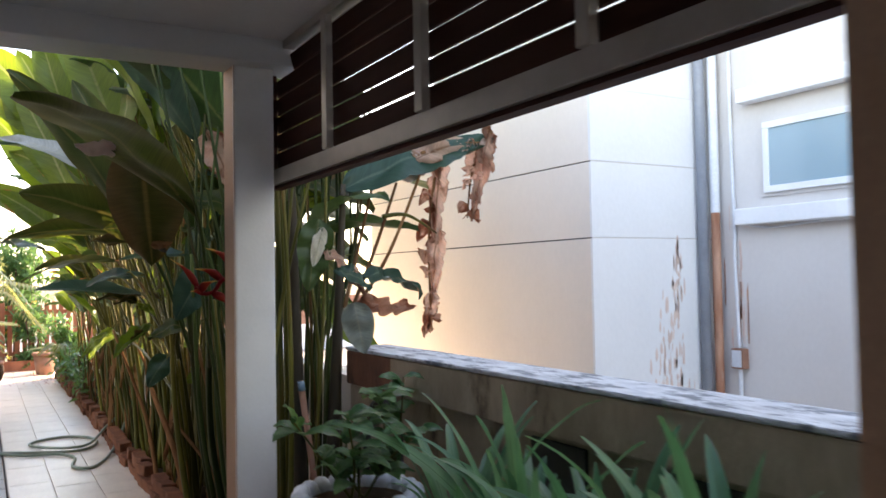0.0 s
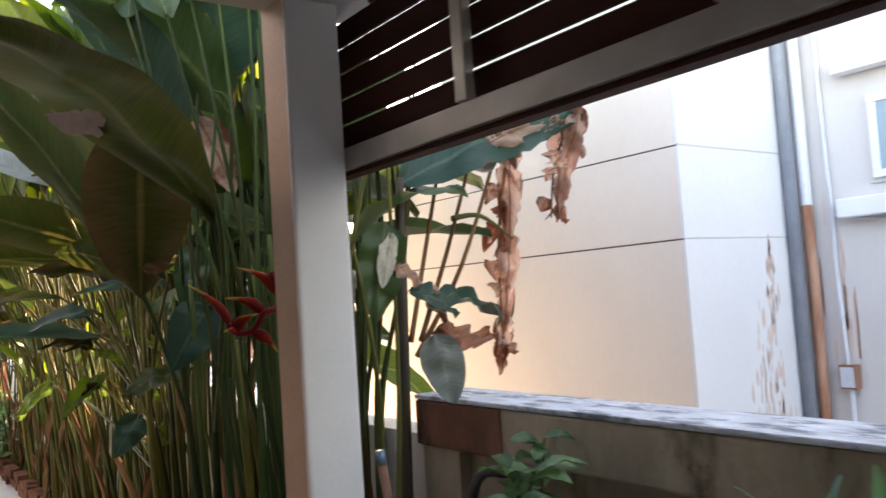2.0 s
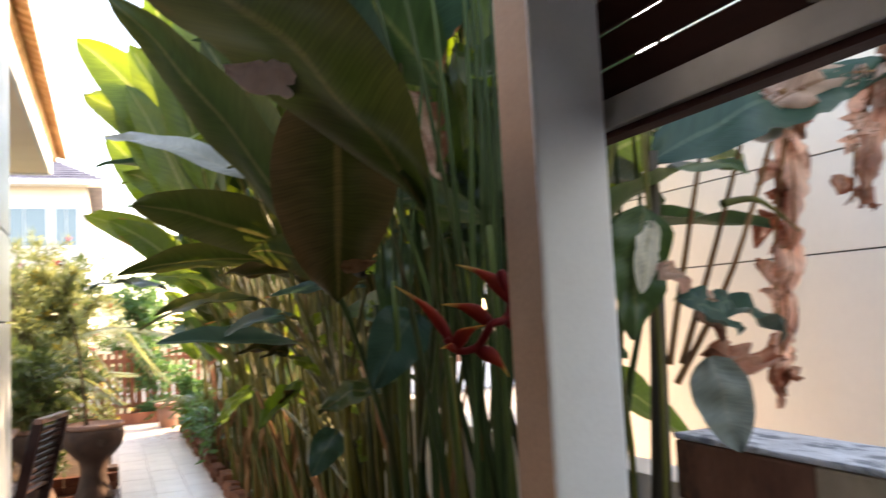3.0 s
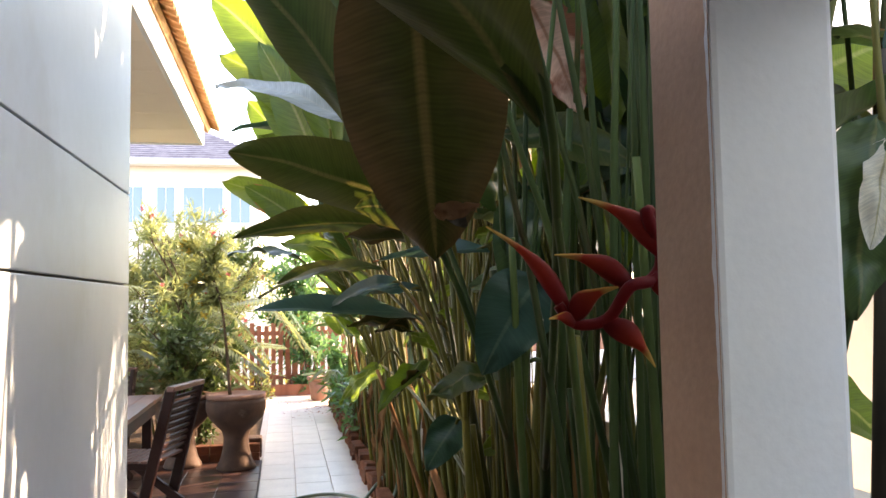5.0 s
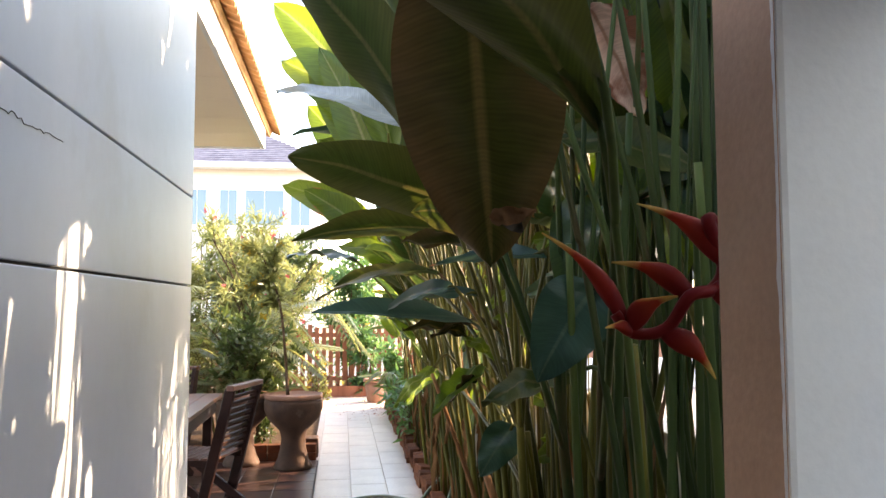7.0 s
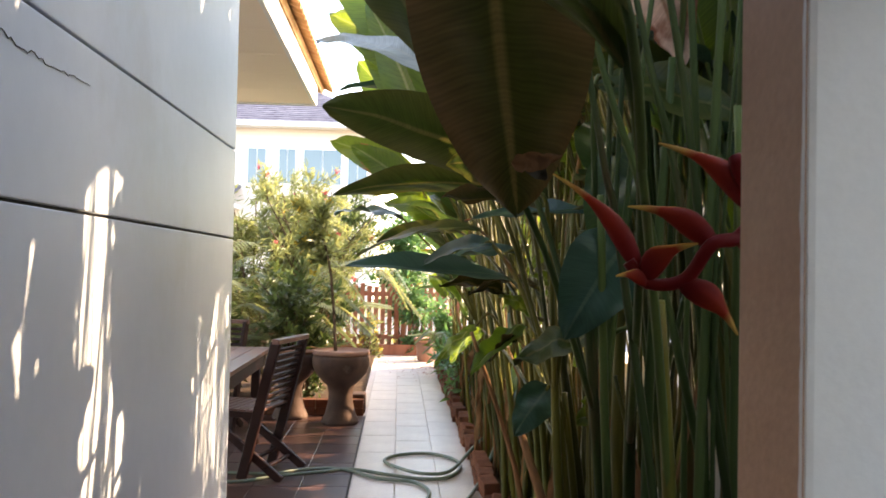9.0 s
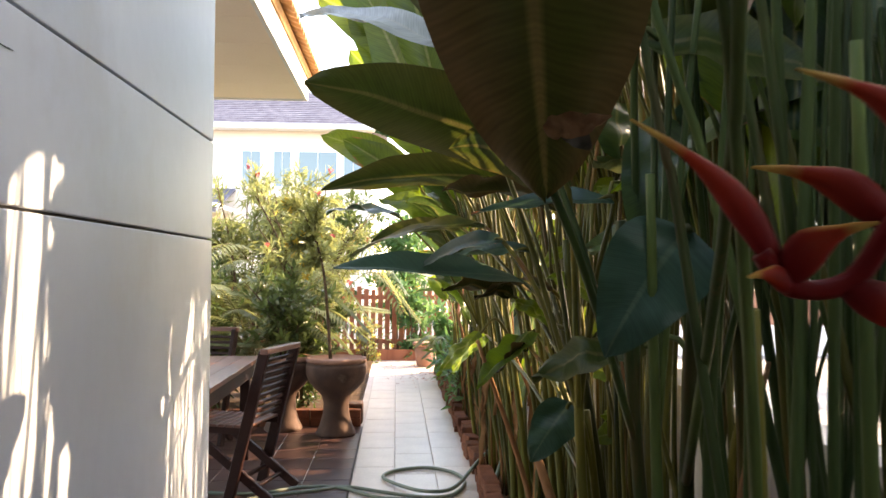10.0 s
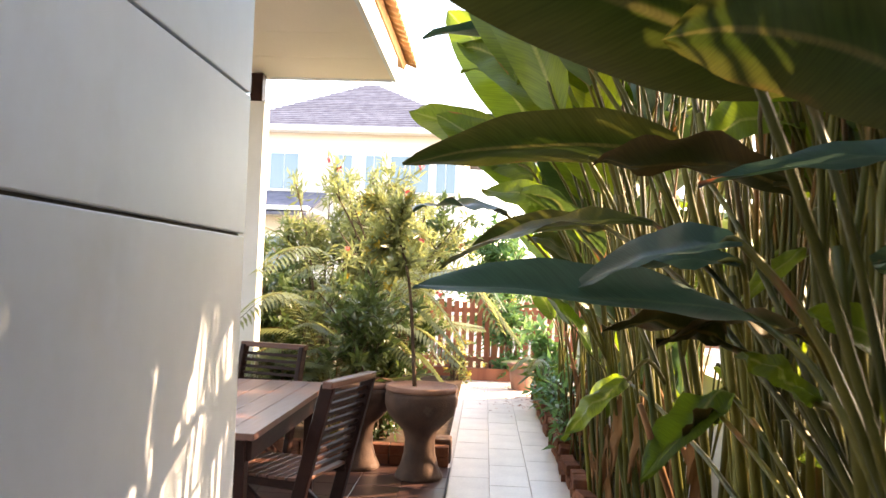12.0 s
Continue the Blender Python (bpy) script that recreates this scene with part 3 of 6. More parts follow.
# boundary wall
structure("garden_wall", boxed(1.49, 1.63, 3.428, 13.4, -0.05, 0.98), M_BEIGE, "beige rendered garden wall behind the heliconias", "wall")
bw = structure("boundary_wall", boxed(1.51, 1.62, -5.0, 3.42, -0.05, 0.955), M_BWALL, "stained concrete boundary wall with dark mould streaks", "wall")
part("coping_beam", boxed(1.455, 1.66, -5.0, 2.97, 0.955, 1.104, 0.008), M_BWALL, bw)
part("coping_beam", boxed(1.453, 1.66, 2.971, 3.42, 0.955, 1.104, 0.008), M_STAIN, bw, "reddish mould-stained end of the coping")
part("coping_top", boxed(1.452, 1.664, -5.0, 3.424, 1.106, 1.122, 0.005), M_COPE, bw, "grey lichen-spotted coping top")
for y in (3.3, 0.6, -2.2):
    part("pier", boxed(1.463, 1.655, y - 0.1, y + 0.1, -0.05, 0.953, 0.006), M_BWALL, bw)
for y in (5.6, 8.4, 11.2):
    part("pier", boxed(1.468, 1.655, y - 0.1, y + 0.1, -0.05, 1.04, 0.006), M_BEIGE, bw, "beige rendered pier")
# vent blocks as raised dark plates; the recess's shade is in the colour
for y in (1.93, 1.35, 0.95):
    part("vent_block", boxed(1.498, 1.512, y - 0.13, y + 0.13, 0.74, 0.93), M_JOINT, bw, "dark plate for a ventilation block, recess shade in its colour")

# paving hidden behind the boundary wall, added pale to brighten the facades
structure("neighbour_paving", boxed(1.64, 3.75, -6.0, 3.30, -0.055, -0.02), mat("pale_bounce_paving", (0.54, 0.50, 0.46), (0.64, 0.60, 0.55), 0.85, 3, 50, 0.2), "unseen pale paving of the neighbour's side yard, added to bounce light", "paving")
structure("neighbour_paving_side", boxed(1.64, 2.83, 3.304, 6.2, -0.055, -0.02), bpy.data.materials["pale_bounce_paving"], "unseen pale paving beside the boundary wall, added to bounce light", "paving")

structure("driveway", boxed(1.64, 9.0, 6.204, 15.9, -0.055, -0.02), mat("worn_driveway_concrete", (0.24, 0.21, 0.18), (0.33, 0.29, 0.25), 0.9, 2.5, 40, 0.25, c3=(0.16, 0.14, 0.12), spots=0.6), "sunlit worn concrete driveway beyond the garden wall", "paving")
structure("street_wall", boxed(2.2, 9.0, 16.0, 16.15, -0.05, 1.08, 0.01), M_CLAYL, "low reddish rendered wall along the street", "wall")
structure("street_wall_base", boxed(2.2, 9.0, 15.96, 15.998, -0.05, 0.5, 0.006), M_TRIM, "white painted plinth of the street wall", "wall")

# neighbour's house
nb = thing("neighbour_house", "neighbour's two-storey rendered house with beige and white walls", "house", (4.0, 3.0, -0.05))
# unseen tops shaped for the sun: tall block shades, added low wing lets it over
part("core", boxed(2.846, 7.0, 3.316, 4.98, -0.05, 5.79), M_JOINT, nb)
part("wing_core", boxed(2.846, 7.0, 4.981, 6.08, -0.05, 2.445), M_JOINT, nb)
for z0, z1 in ((-0.05, 1.627), (1.634, 2.042), (2.049, 2.449), (2.4495, 5.799)):
    part("side_wall", boxed(2.835, 2.95, 3.32, 6.1 if z1 < 3 else 5.0, z0, z1, 0.002), M_BEIGE, nb, "beige rendered wall panel")
    part("end_wall", boxed(2.835, 3.752, 3.303, 3.3195, z0, z1, 0.002), M_WHITE, nb, "white painted wall panel")
for z0 in (1.6265, 2.0415):
    part("joint_filler", boxed(2.842, 3.750, 3.3075, 3.3155, z0, z0 + 0.008), M_PALE, nb)
# dark tube in place of the shadow stripe next to the drain pipe
part("shadow_stripe", tubed([(3.625, 3.265, 5.78), (3.645, 3.265, -0.05)], 0.030, n=14), mat("shadow_stripe_grey", (0.22, 0.24, 0.28), (0.28, 0.30, 0.34), 0.5), nb, "dark grey tube standing in for the shadow beside the drain pipe", True)
rear = part("rear_wall", boxed(3.752, 7.0, -6.0, 3.302, -0.05, 5.8), M_PALE, nb, "pale grey rendered wall")
part("roof", boxed(2.7, 7.2, -6.2, 5.1, 5.802, 5.95), M_CEIL, nb)
part("wing_roof", boxed(2.78, 7.2, 5.002, 6.15, 2.451, 2.53), M_CEIL, nb)
part("hood", boxed(3.66, 3.752, 1.9, 3.03, 2.375, 2.455, 0.008), M_TRIM, nb, "white projecting ledge over the window")
part("sill", boxed(3.66, 3.752, 1.9, 3.06, 1.695, 1.785, 0.008), M_TRIM, nb, "white projecting ledge under the window")
win = part("window", boxed(3.738, 3.752, 2.27, 2.93, 1.845, 2.285), M_PALE, nb)
fr = bmesh.new()
for a in ((2.31, 2.90, 2.215, 2.25), (2.31, 2.90, 1.865, 1.90), (2.31, 2.345, 1.90, 2.215), (2.865, 2.90, 1.90, 2.215)):
    box(fr, 3.712, 3.738, *a, 0.003)
part("window_frame", fr, M_TRIM, win, "white aluminium awning frame")
part("pane", boxed(3.722, 3.728, 2.34, 2.87, 1.895, 2.22), M_GLASS, win, "blue frosted glass")
part("handle", boxed(3.700, 3.712, 2.318, 2.330, 1.88, 1.93, 0.002), M_JOINT, win)
part("drain_pipe", tubed([(3.70, 3.225, 5.78), (3.70, 3.225, 1.78)], 0.028, n=14), M_PVC, nb, "grey plastic drain pipe")
part("old_pipe", tubed([(3.70, 3.225, 1.779), (3.70, 3.225, -0.05)], 0.026, n=14), M_RUST, nb, "rusty lower pipe with flaking paint")
part("conduit", tubed(smooth_line([(3.735, 3.13, 5.0), (3.735, 3.13, 2.4), (3.735, 3.12, 1.72), (3.735, 3.125, 1.5), (3.735, 3.11, 1.0)], 4), 0.010, n=8), M_PVC, nb)
part("cable", tubed(smooth_line([(3.738, 3.12, 1.72), (3.738, 2.9, 1.676), (3.738, 2.5, 1.690), (3.738, 1.9, 1.68)], 5), 0.006, n=6), M_PVC, nb)
jb = part("junction_box", boxed(3.70, 3.752, 3.06, 3.145, 0.885, 1.0, 0.006), M_CLAYL, nb, "rust-stained junction box")
part("cover", boxed(3.694, 3.6995, 3.07, 3.135, 0.895, 0.99, 0.002), M_PVC, jb)
part("conduit", tubed([(3.725, 3.10, 0.884), (3.725, 3.10, -0.05)], 0.012, n=8), M_PVC, nb)
# peeled paint streaks on the white wall
rng = random.Random(11)
for i in range(105):
    z = 1.62 - 0.92 * rng.random() ** 0.8
    half = 0.17 * (1.66 - z) / 0.85
    x = 3.40 + 0.08 * (z - 0.8) + rng.gauss(0, 0.5) * half
    hgt, wd = rng.uniform(0.03, 0.11), rng.uniform(0.003, 0.010)
    pts = [(x + wd * rng.uniform(-.4, .4), z - hgt / 2), (x + wd, z - hgt * 0.2), (x + wd * 0.7, z + hgt * 0.25), (x, z + hgt / 2), (x - wd * 0.8, z + hgt * 0.2), (x - wd, z - hgt * 0.25)]
    pl = bmesh.new()
    f = pl.faces.new([pl.verts.new((px, 3.3026, pz)) for px, pz in pts])
    ex = bmesh.ops.extrude_face_region(pl, geom=[f])
    for v in ex["geom"]:
        if isinstance(v, bmesh.types.BMVert):
            v.co.y -= 0.0012
    bmesh.ops.recalc_face_normals(pl, faces=pl.faces)
    part("peeled_paint", pl, M_PEEL, nb)

for i in range(26):
    y = 3.02 + rng.uniform(0, 0.2)
    z = rng.uniform(0.9, 1.75)
    hgt, wd = rng.uniform(0.05, 0.22), rng.uniform(0.001, 0.006)
    pl = bmesh.new()
    box(pl, 3.7505, 3.752, y - wd, y + wd, z - hgt / 2, z + hgt / 2)
    for v in pl.verts:
        v.co.y += rng.uniform(-0.5, 0.5) * wd
        v.co.z += rng.uniform(-0.3, 0.3) * hgt
    part("rust_streak", pl, M_PEEL if i % 3 else M_RUST, nb)

# ---- terrace side: porch roof, far column ----
soffit = structure("soffit", boxed(-4.0, -0.42, 6.11, 9.98, 2.974, 3.06), M_SOFFIT, "cream boarded soffit of the terrace roof", "ceiling")
for i in range(7):
    y1 = 9.98 - 0.6 * i
    part("board", boxed(-4.0, -0.42, max(6.11, y1 - 0.597), y1, 2.96, 2.9735, 0.002), M_SOFFIT, soffit)
eaves = thing("terrace_roof", "terrace roof with white fascia and orange clay tiles", "roof", (-0.4, 8.0, 2.96))
part("fascia", boxed(-0.418, -0.385, 6.11, 10.0, 2.945, 3.14, 0.004), M_TRIM, eaves, "white fascia board")
part("end_fascia", boxed(-4.0, -0.4185, 9.982, 10.01, 2.945, 3.14, 0.004), M_TRIM, eaves)
part("roof_deck", barred((-0.36, 8.2, 3.16), (-4.0, 8.2, 4.7), 4.3, 0.05, up=(0.39, 0, 0.92), bevel=0), M_ROOFC, eaves)
for i in range(34):
    y = 10.38 - 0.128 * i
    bt = bmesh.new()
    prof = []
    for s in (0, 1):
        o = Vector((-0.27 - 0.45 * s, y, 3.17 + 0.19 * s))
        prof.append([bt.verts.new(o + Vector((0, 0.068 * math.cos(a), 0.055 * math.sin(a)))) for a in [math.pi * k / 6 for k in range(7)]]
                    + [bt.verts.new(o + Vector((0, 0.052 * math.cos(a), 0.04 * math.sin(a) - 0.002))) for a in [math.pi * (6 - k) / 6 for k in range(7)]])
    a, b = prof
    for k in range(14):
        bt.faces.new((a[k], a[(k + 1) % 14], b[(k + 1) % 14], b[k]))
    bt.faces.new(a[::-1])
    bt.faces.new(b)
    part("roof_tile", bt, M_ROOFC, eaves)
pc = thing("porch_column", "white-painted square porch column at the terrace corner", "column", (-1.45, 9.85, 0))
part("shaft", boxed(-1.53, -1.37, 9.77, 9.93, 0.0, 2.72, 0.008), M_CREAM, pc)
part("capital", boxed(-1.50, -1.40, 9.8, 9.9, 2.72, 2.945, 0.006), M_WOOD, pc, "dark wooden bracket")

# ---- terrace furniture ----
tab = thing("garden_table", "weathered reddish-brown wooden garden table with planked top", "table", (-1.0, 7.85, 0))
for i in range(7):
    x = -1.42 + 0.124 * i
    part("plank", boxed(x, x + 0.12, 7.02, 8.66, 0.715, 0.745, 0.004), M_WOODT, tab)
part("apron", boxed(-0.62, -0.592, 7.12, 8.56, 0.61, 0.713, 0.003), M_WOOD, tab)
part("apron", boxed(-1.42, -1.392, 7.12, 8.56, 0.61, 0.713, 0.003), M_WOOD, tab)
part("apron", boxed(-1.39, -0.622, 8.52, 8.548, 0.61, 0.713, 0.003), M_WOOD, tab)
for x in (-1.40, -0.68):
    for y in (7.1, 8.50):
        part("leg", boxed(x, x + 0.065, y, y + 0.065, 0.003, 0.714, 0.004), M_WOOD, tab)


def garden_chair():
    """Slatted folding chair, facing -x, its back at +x, centred on y = 0."""
    ch = thing("garden_chair", "dark brown slatted wooden folding garden chair", "chair", (0, 0, 0), "chairs round the table")
    for s in (-1, 1):
        y = 0.225 * s
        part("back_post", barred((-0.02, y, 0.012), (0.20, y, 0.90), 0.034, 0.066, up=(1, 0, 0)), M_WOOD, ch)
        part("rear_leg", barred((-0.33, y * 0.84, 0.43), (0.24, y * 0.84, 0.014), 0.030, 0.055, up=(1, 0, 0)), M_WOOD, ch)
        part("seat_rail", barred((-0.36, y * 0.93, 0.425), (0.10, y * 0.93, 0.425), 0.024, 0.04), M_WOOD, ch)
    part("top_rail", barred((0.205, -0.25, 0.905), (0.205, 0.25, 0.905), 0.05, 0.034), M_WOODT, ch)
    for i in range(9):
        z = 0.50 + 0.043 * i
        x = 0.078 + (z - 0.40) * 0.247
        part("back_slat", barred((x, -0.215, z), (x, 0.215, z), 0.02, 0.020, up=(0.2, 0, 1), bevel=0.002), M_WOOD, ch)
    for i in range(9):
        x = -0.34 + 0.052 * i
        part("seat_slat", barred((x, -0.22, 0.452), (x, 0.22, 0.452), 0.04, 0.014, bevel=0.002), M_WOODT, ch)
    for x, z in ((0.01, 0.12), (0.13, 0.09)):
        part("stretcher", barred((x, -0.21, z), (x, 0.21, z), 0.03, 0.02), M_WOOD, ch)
    return ch


ch = garden_chair()
ch.location, ch.rotation_euler = (-0.46, 7.68, 0), (0, 0, radians(-16))
far = copy_thing(ch, pose(-1.12, 9.02, 0, 0, 0, 75))
far["label"] = "dark brown slatted folding chair pushed in at the table's end"


def goblet(cx, cy, s, material, label, z0=0.003):
    ob = thing("goblet_planter", label, "planter", (cx, cy, z0), "goblet planters")
    prof = [(0.155, 0), (0.168, 0.015), (0.160, 0.04), (0.135, 0.09), (0.112, 0.18), (0.106, 0.27), (0.122, 0.335), (0.175, 0.39), (0.228, 0.45), (0.255, 0.52), (0.258, 0.58), (0.250, 0.61)]
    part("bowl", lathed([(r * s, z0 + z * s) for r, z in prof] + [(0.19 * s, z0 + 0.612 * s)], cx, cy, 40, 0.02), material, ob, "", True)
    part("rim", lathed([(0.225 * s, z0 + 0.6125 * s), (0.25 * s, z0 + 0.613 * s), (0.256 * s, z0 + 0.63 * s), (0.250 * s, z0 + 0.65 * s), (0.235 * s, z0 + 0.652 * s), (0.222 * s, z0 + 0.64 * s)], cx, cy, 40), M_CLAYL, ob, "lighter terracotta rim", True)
    part("soil", lathed([(0.216 * s, z0 + 0.620 * s), (0.216 * s, z0 + 0.634 * s)], cx, cy, 30), M_SOIL, ob)
    return ob


goblet(-0.05, 9.40, 1.0, M_CLAY, "large goblet-shaped terracotta planter on a tall foot")
goblet(-0.52, 9.62, 0.98, M_CLAY, "goblet-shaped terracotta planter holding a small shrub")

# low kerb of the front bed
kerb = thing("bed_kerb", "low kerb of stacked bricks round the front bed", "kerb", (-1.5, 9.78, 0))
for i in range(18):
    x = 0.14 - 0.225 * i
    part("brick", boxed(x - 0.215, x, 9.75, 9.86, 0.003, 0.075, 0.006), M_BRICK, kerb)
    if i < 4 or i % 3:
        part("brick", boxed(x - 0.215, x, 9.755, 9.855, 0.077, 0.15, 0.006), M_BRICK, kerb)

part("corner_block", boxed(0.02, 0.155, 9.86, 10.05, 0.003, 0.19, 0.02), M_CLAY, kerb, "worn clay block")
# end of the path: plank planter, picket fence, pot
pp = thing("plank_planter", "low planter of red-brown boards filled with plants", "planter", (0, 15.0, 0))
part("front_board", boxed(-1.6, 1.0, 14.95, 14.99, 0.0, 0.17, 0.005), M_FENCE, pp)
part("soil", boxed(-1.6, 1.0, 14.992, 15.25, 0.0, 0.15), M_SOIL, pp)
fence = thing("picket_fence", "red-brown wooden picket fence with two rails", "fence", (0, 15.4, 0))
for i in range(44):
    x = -3.2 + 0.112 * i
    part("picket", boxed(x, x + 0.072, 15.36, 15.38, 0.05, 1.10 + 0.03 * math.sin(i * 1.7), 0.004), M_FENCE, fence)
for z in (0.22, 0.92):
    part("rail", boxed(-3.3, 1.8, 15.382, 15.42, z, z + 0.07, 0.003), M_FENCE, fence)
for x in (-3.3, -0.8, 1.7):
    part("post", boxed(x, x + 0.09, 15.421, 15.51, -0.05, 1.15, 0.005), M_FENCE, fence)
fp = thing("flower_pot", "weathered pale terracotta pot at the path's end", "pot", (0.88, 14.2, 0))
part("bowl", lathed([(0.11, 0.0), (0.13, 0.02), (0.17, 0.30), (0.165, 0.30), (0.15, 0.27)], 0.88, 14.2, 28), M_CLAYL, fp, "", True)
part("rim", lathed([(0.175, 0.302), (0.19, 0.31), (0.19, 0.35), (0.16, 0.352)], 0.88, 14.2, 28), M_CLAYL, fp, "", True)

# hose
hose = smooth_line([(-0.9, 7.42, 0.016), (-0.55, 7.41, 0.016), (-0.3, 7.56, 0.016), (-0.05, 7.66, 0.016), (0.14, 7.74, 0.016), (0.40, 7.60, 0.016), (0.62, 7.50, 0.016), (0.80, 7.54, 0.016), (0.90, 7.80, 0.016),
                    (0.86, 8.06, 0.016), (0.68, 8.22, 0.016), (0.47, 8.16, 0.016), (0.37, 7.98, 0.018), (0.47, 7.76, 0.022), (0.64, 7.56, 0.034), (0.82, 7.62, 0.040), (1.0, 7.95, 0.12), (1.13, 8.2, 0.16)], 8)
ho = tagged(part("garden_hose", tubed(hose, 0.012, n=8), M_HOSE, None, "", True), "faded green garden hose coiled loosely on the path", "hose")
hose2 = smooth_line([(-0.85, 7.66, 0.016), (-0.4, 7.60, 0.016), (-0.15, 7.74, 0.016), (0.1, 7.72, 0.017), (0.34, 7.50, 0.017), (0.56, 7.42, 0.017), (0.66, 7.2, 0.016), (0.62, 6.85, 0.016), (0.75, 6.75, 0.016), (0.92, 7.15, 0.016), (1.06, 7.5, 0.12), (1.16, 7.9, 0.17)], 8)
tagged(part("garden_hose", tubed(hose2, 0.012, n=8), M_HOSE, None, "", True), "second length of faded green hose across the tiles", "hose")

# ---- heliconia bed ----


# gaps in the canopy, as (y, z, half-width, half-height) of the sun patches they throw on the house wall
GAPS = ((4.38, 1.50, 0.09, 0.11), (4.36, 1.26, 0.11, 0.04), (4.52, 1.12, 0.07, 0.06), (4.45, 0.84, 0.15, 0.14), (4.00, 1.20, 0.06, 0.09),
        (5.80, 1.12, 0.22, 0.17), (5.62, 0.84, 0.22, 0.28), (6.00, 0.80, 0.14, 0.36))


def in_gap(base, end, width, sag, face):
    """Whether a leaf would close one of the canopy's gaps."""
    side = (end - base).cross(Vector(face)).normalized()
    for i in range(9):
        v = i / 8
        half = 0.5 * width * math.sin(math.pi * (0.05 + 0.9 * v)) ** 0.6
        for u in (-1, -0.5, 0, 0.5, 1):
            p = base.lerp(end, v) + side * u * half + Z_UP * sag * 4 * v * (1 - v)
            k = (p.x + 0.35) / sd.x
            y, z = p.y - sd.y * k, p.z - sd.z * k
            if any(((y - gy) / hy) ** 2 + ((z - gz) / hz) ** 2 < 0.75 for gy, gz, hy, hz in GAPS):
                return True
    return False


Z_UP = Vector((0, 0, 1))


def shoot(x, y, top, lean, leaves, seed, dry=False, r=0.022, label="", group="heliconia shoots", keep=False):
    """A heliconia shoot: pseudo-stem and leaves given as (base, tip, width, material, options)."""
    rng = random.Random(seed)
    ob = thing("heliconia", label or "tall green heliconia shoot with paddle-shaped leaves", "plant", (x, y, 0.045), group)
    tip = Vector((x + lean[0], y + lean[1], top))
    line = smooth_line([(x, y, 0.03), (x + lean[0] * 0.3 + rng.uniform(-.09, .09), y + lean[1] * 0.3 + rng.uniform(-.09, .09), top * 0.45), tip], 5)
    part("stem", tubed(line, r, r * 0.5, 8), M_STEMD if dry else M_STEMG if y < 4.4 and seed % 3 else M_STEM, ob, "", True)
    for base, end, width, material, opt in leaves:
        base, end = Vector(base), Vector(end)
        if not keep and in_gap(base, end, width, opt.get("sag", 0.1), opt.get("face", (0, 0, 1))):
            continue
        via = opt.pop("via", None) or [(Vector(line[-4]) + base) / 2 + Vector((0, 0, 0.08))]
        petiole = smooth_line([line[-4], *via, base, base.lerp(end, 0.12) + Vector((0, 0, opt.get("sag", 0.1) * 0.4))], 4)
        lf = part("leaf", bladed(base, end, width, seed=seed + len(ob.children), **opt), material, ob, "", False)
        part("petiole", tubed(petiole, r * 0.42, 0.006, 6), M_STEMG if y < 4.6 else M_STEM, lf, "", True)
    return ob


def clearing(x, y):
    """A thin strip of the bed in which nothing grows."""
    return abs(y - 3.99 - (x - 1.08) * 1.85) < 0.14


# leaves that hang over the path, each on its shoot
hanging = shoot(1.12, 4.10, 1.45, (-0.14, -0.1), [
    ((0.530, 3.24, 1.965), (0.684, 3.864, 1.510), 0.315, M_LEAFB, dict(sag=0.012, face=(-0.1, -0.62, -0.78), fold=-0.30, wave=0.012, shape=0.98, nv=26, nu=10, via=[(0.82, 3.46, 1.58), (0.70, 3.27, 1.86)])),
], 1, label="heliconia shoot with a broad olive leaf hanging low", keep=True)
part("burnt_edge", bladed((0.650, 3.705, 1.598), (0.735, 3.665, 1.608), 0.040, sag=-0.006, face=(-0.1, -0.9, 0.1), fold=0.3, wave=0.006, rag=0.5, seed=16, shape=0.6), M_STEMD, hanging, "scorched orange-brown leaf edge")
part("burnt_tip", bladed((0.680, 3.700, 1.600), (0.712, 3.685, 1.565), 0.036, sag=0.0, face=(-0.1, -0.9, 0.1), fold=0.2, wave=0.004, seed=18, shape=0.6), M_SHEATH, hanging, "blackened leaf edge")
arching = shoot(1.05, 3.78, 1.35, (-0.16, -0.2), [
    ((0.775, 3.40, 1.715), (0.085, 2.86, 2.035), 0.36, M_LEAFG, dict(sag=0.075, face=(0.03, -0.04, 0.99), fold=0.10, wave=0.014, nv=26, nu=10, shape=1.35)),
], 12, label="heliconia shoot with a broad leaf arching over the path", keep=True)
part("torn_flap", bladed((0.46, 3.27, 1.945), (0.29, 3.15, 1.935), 0.085, sag=0.004, face=(-0.2, -0.7, -0.5), fold=0.2, wave=0.012, rag=0.4, seed=15), M_PEEL, arching, "dry pinkish-brown torn flap of a leaf")
shoot(1.10, 4.30, 1.5, (-0.2, -0.1), [
    ((0.62, 3.95, 1.70), (0.10, 4.05, 2.40), 0.19, M_LEAFG, dict(sag=0.05, face=(-0.35, -0.6, -0.6), fold=-0.25, wave=0.014, nv=22, nu=8, shape=0.8)),
    ((0.74, 4.45, 1.78), (0.42, 4.65, 2.52), 0.20, M_LEAFG, dict(sag=0.03, face=(-0.4, -0.8, 0.2), fold=0.25, wave=0.012)),
    ((0.90, 4.10, 1.84), (1.26, 4.02, 1.74), 0.15, M_LEAFG, dict(sag=0.03, face=(-0.2, -0.75, 0.5), fold=0.25, wave=0.012)),
], 13, label="heliconia shoot with deep green leaves rising over the path", keep=True)
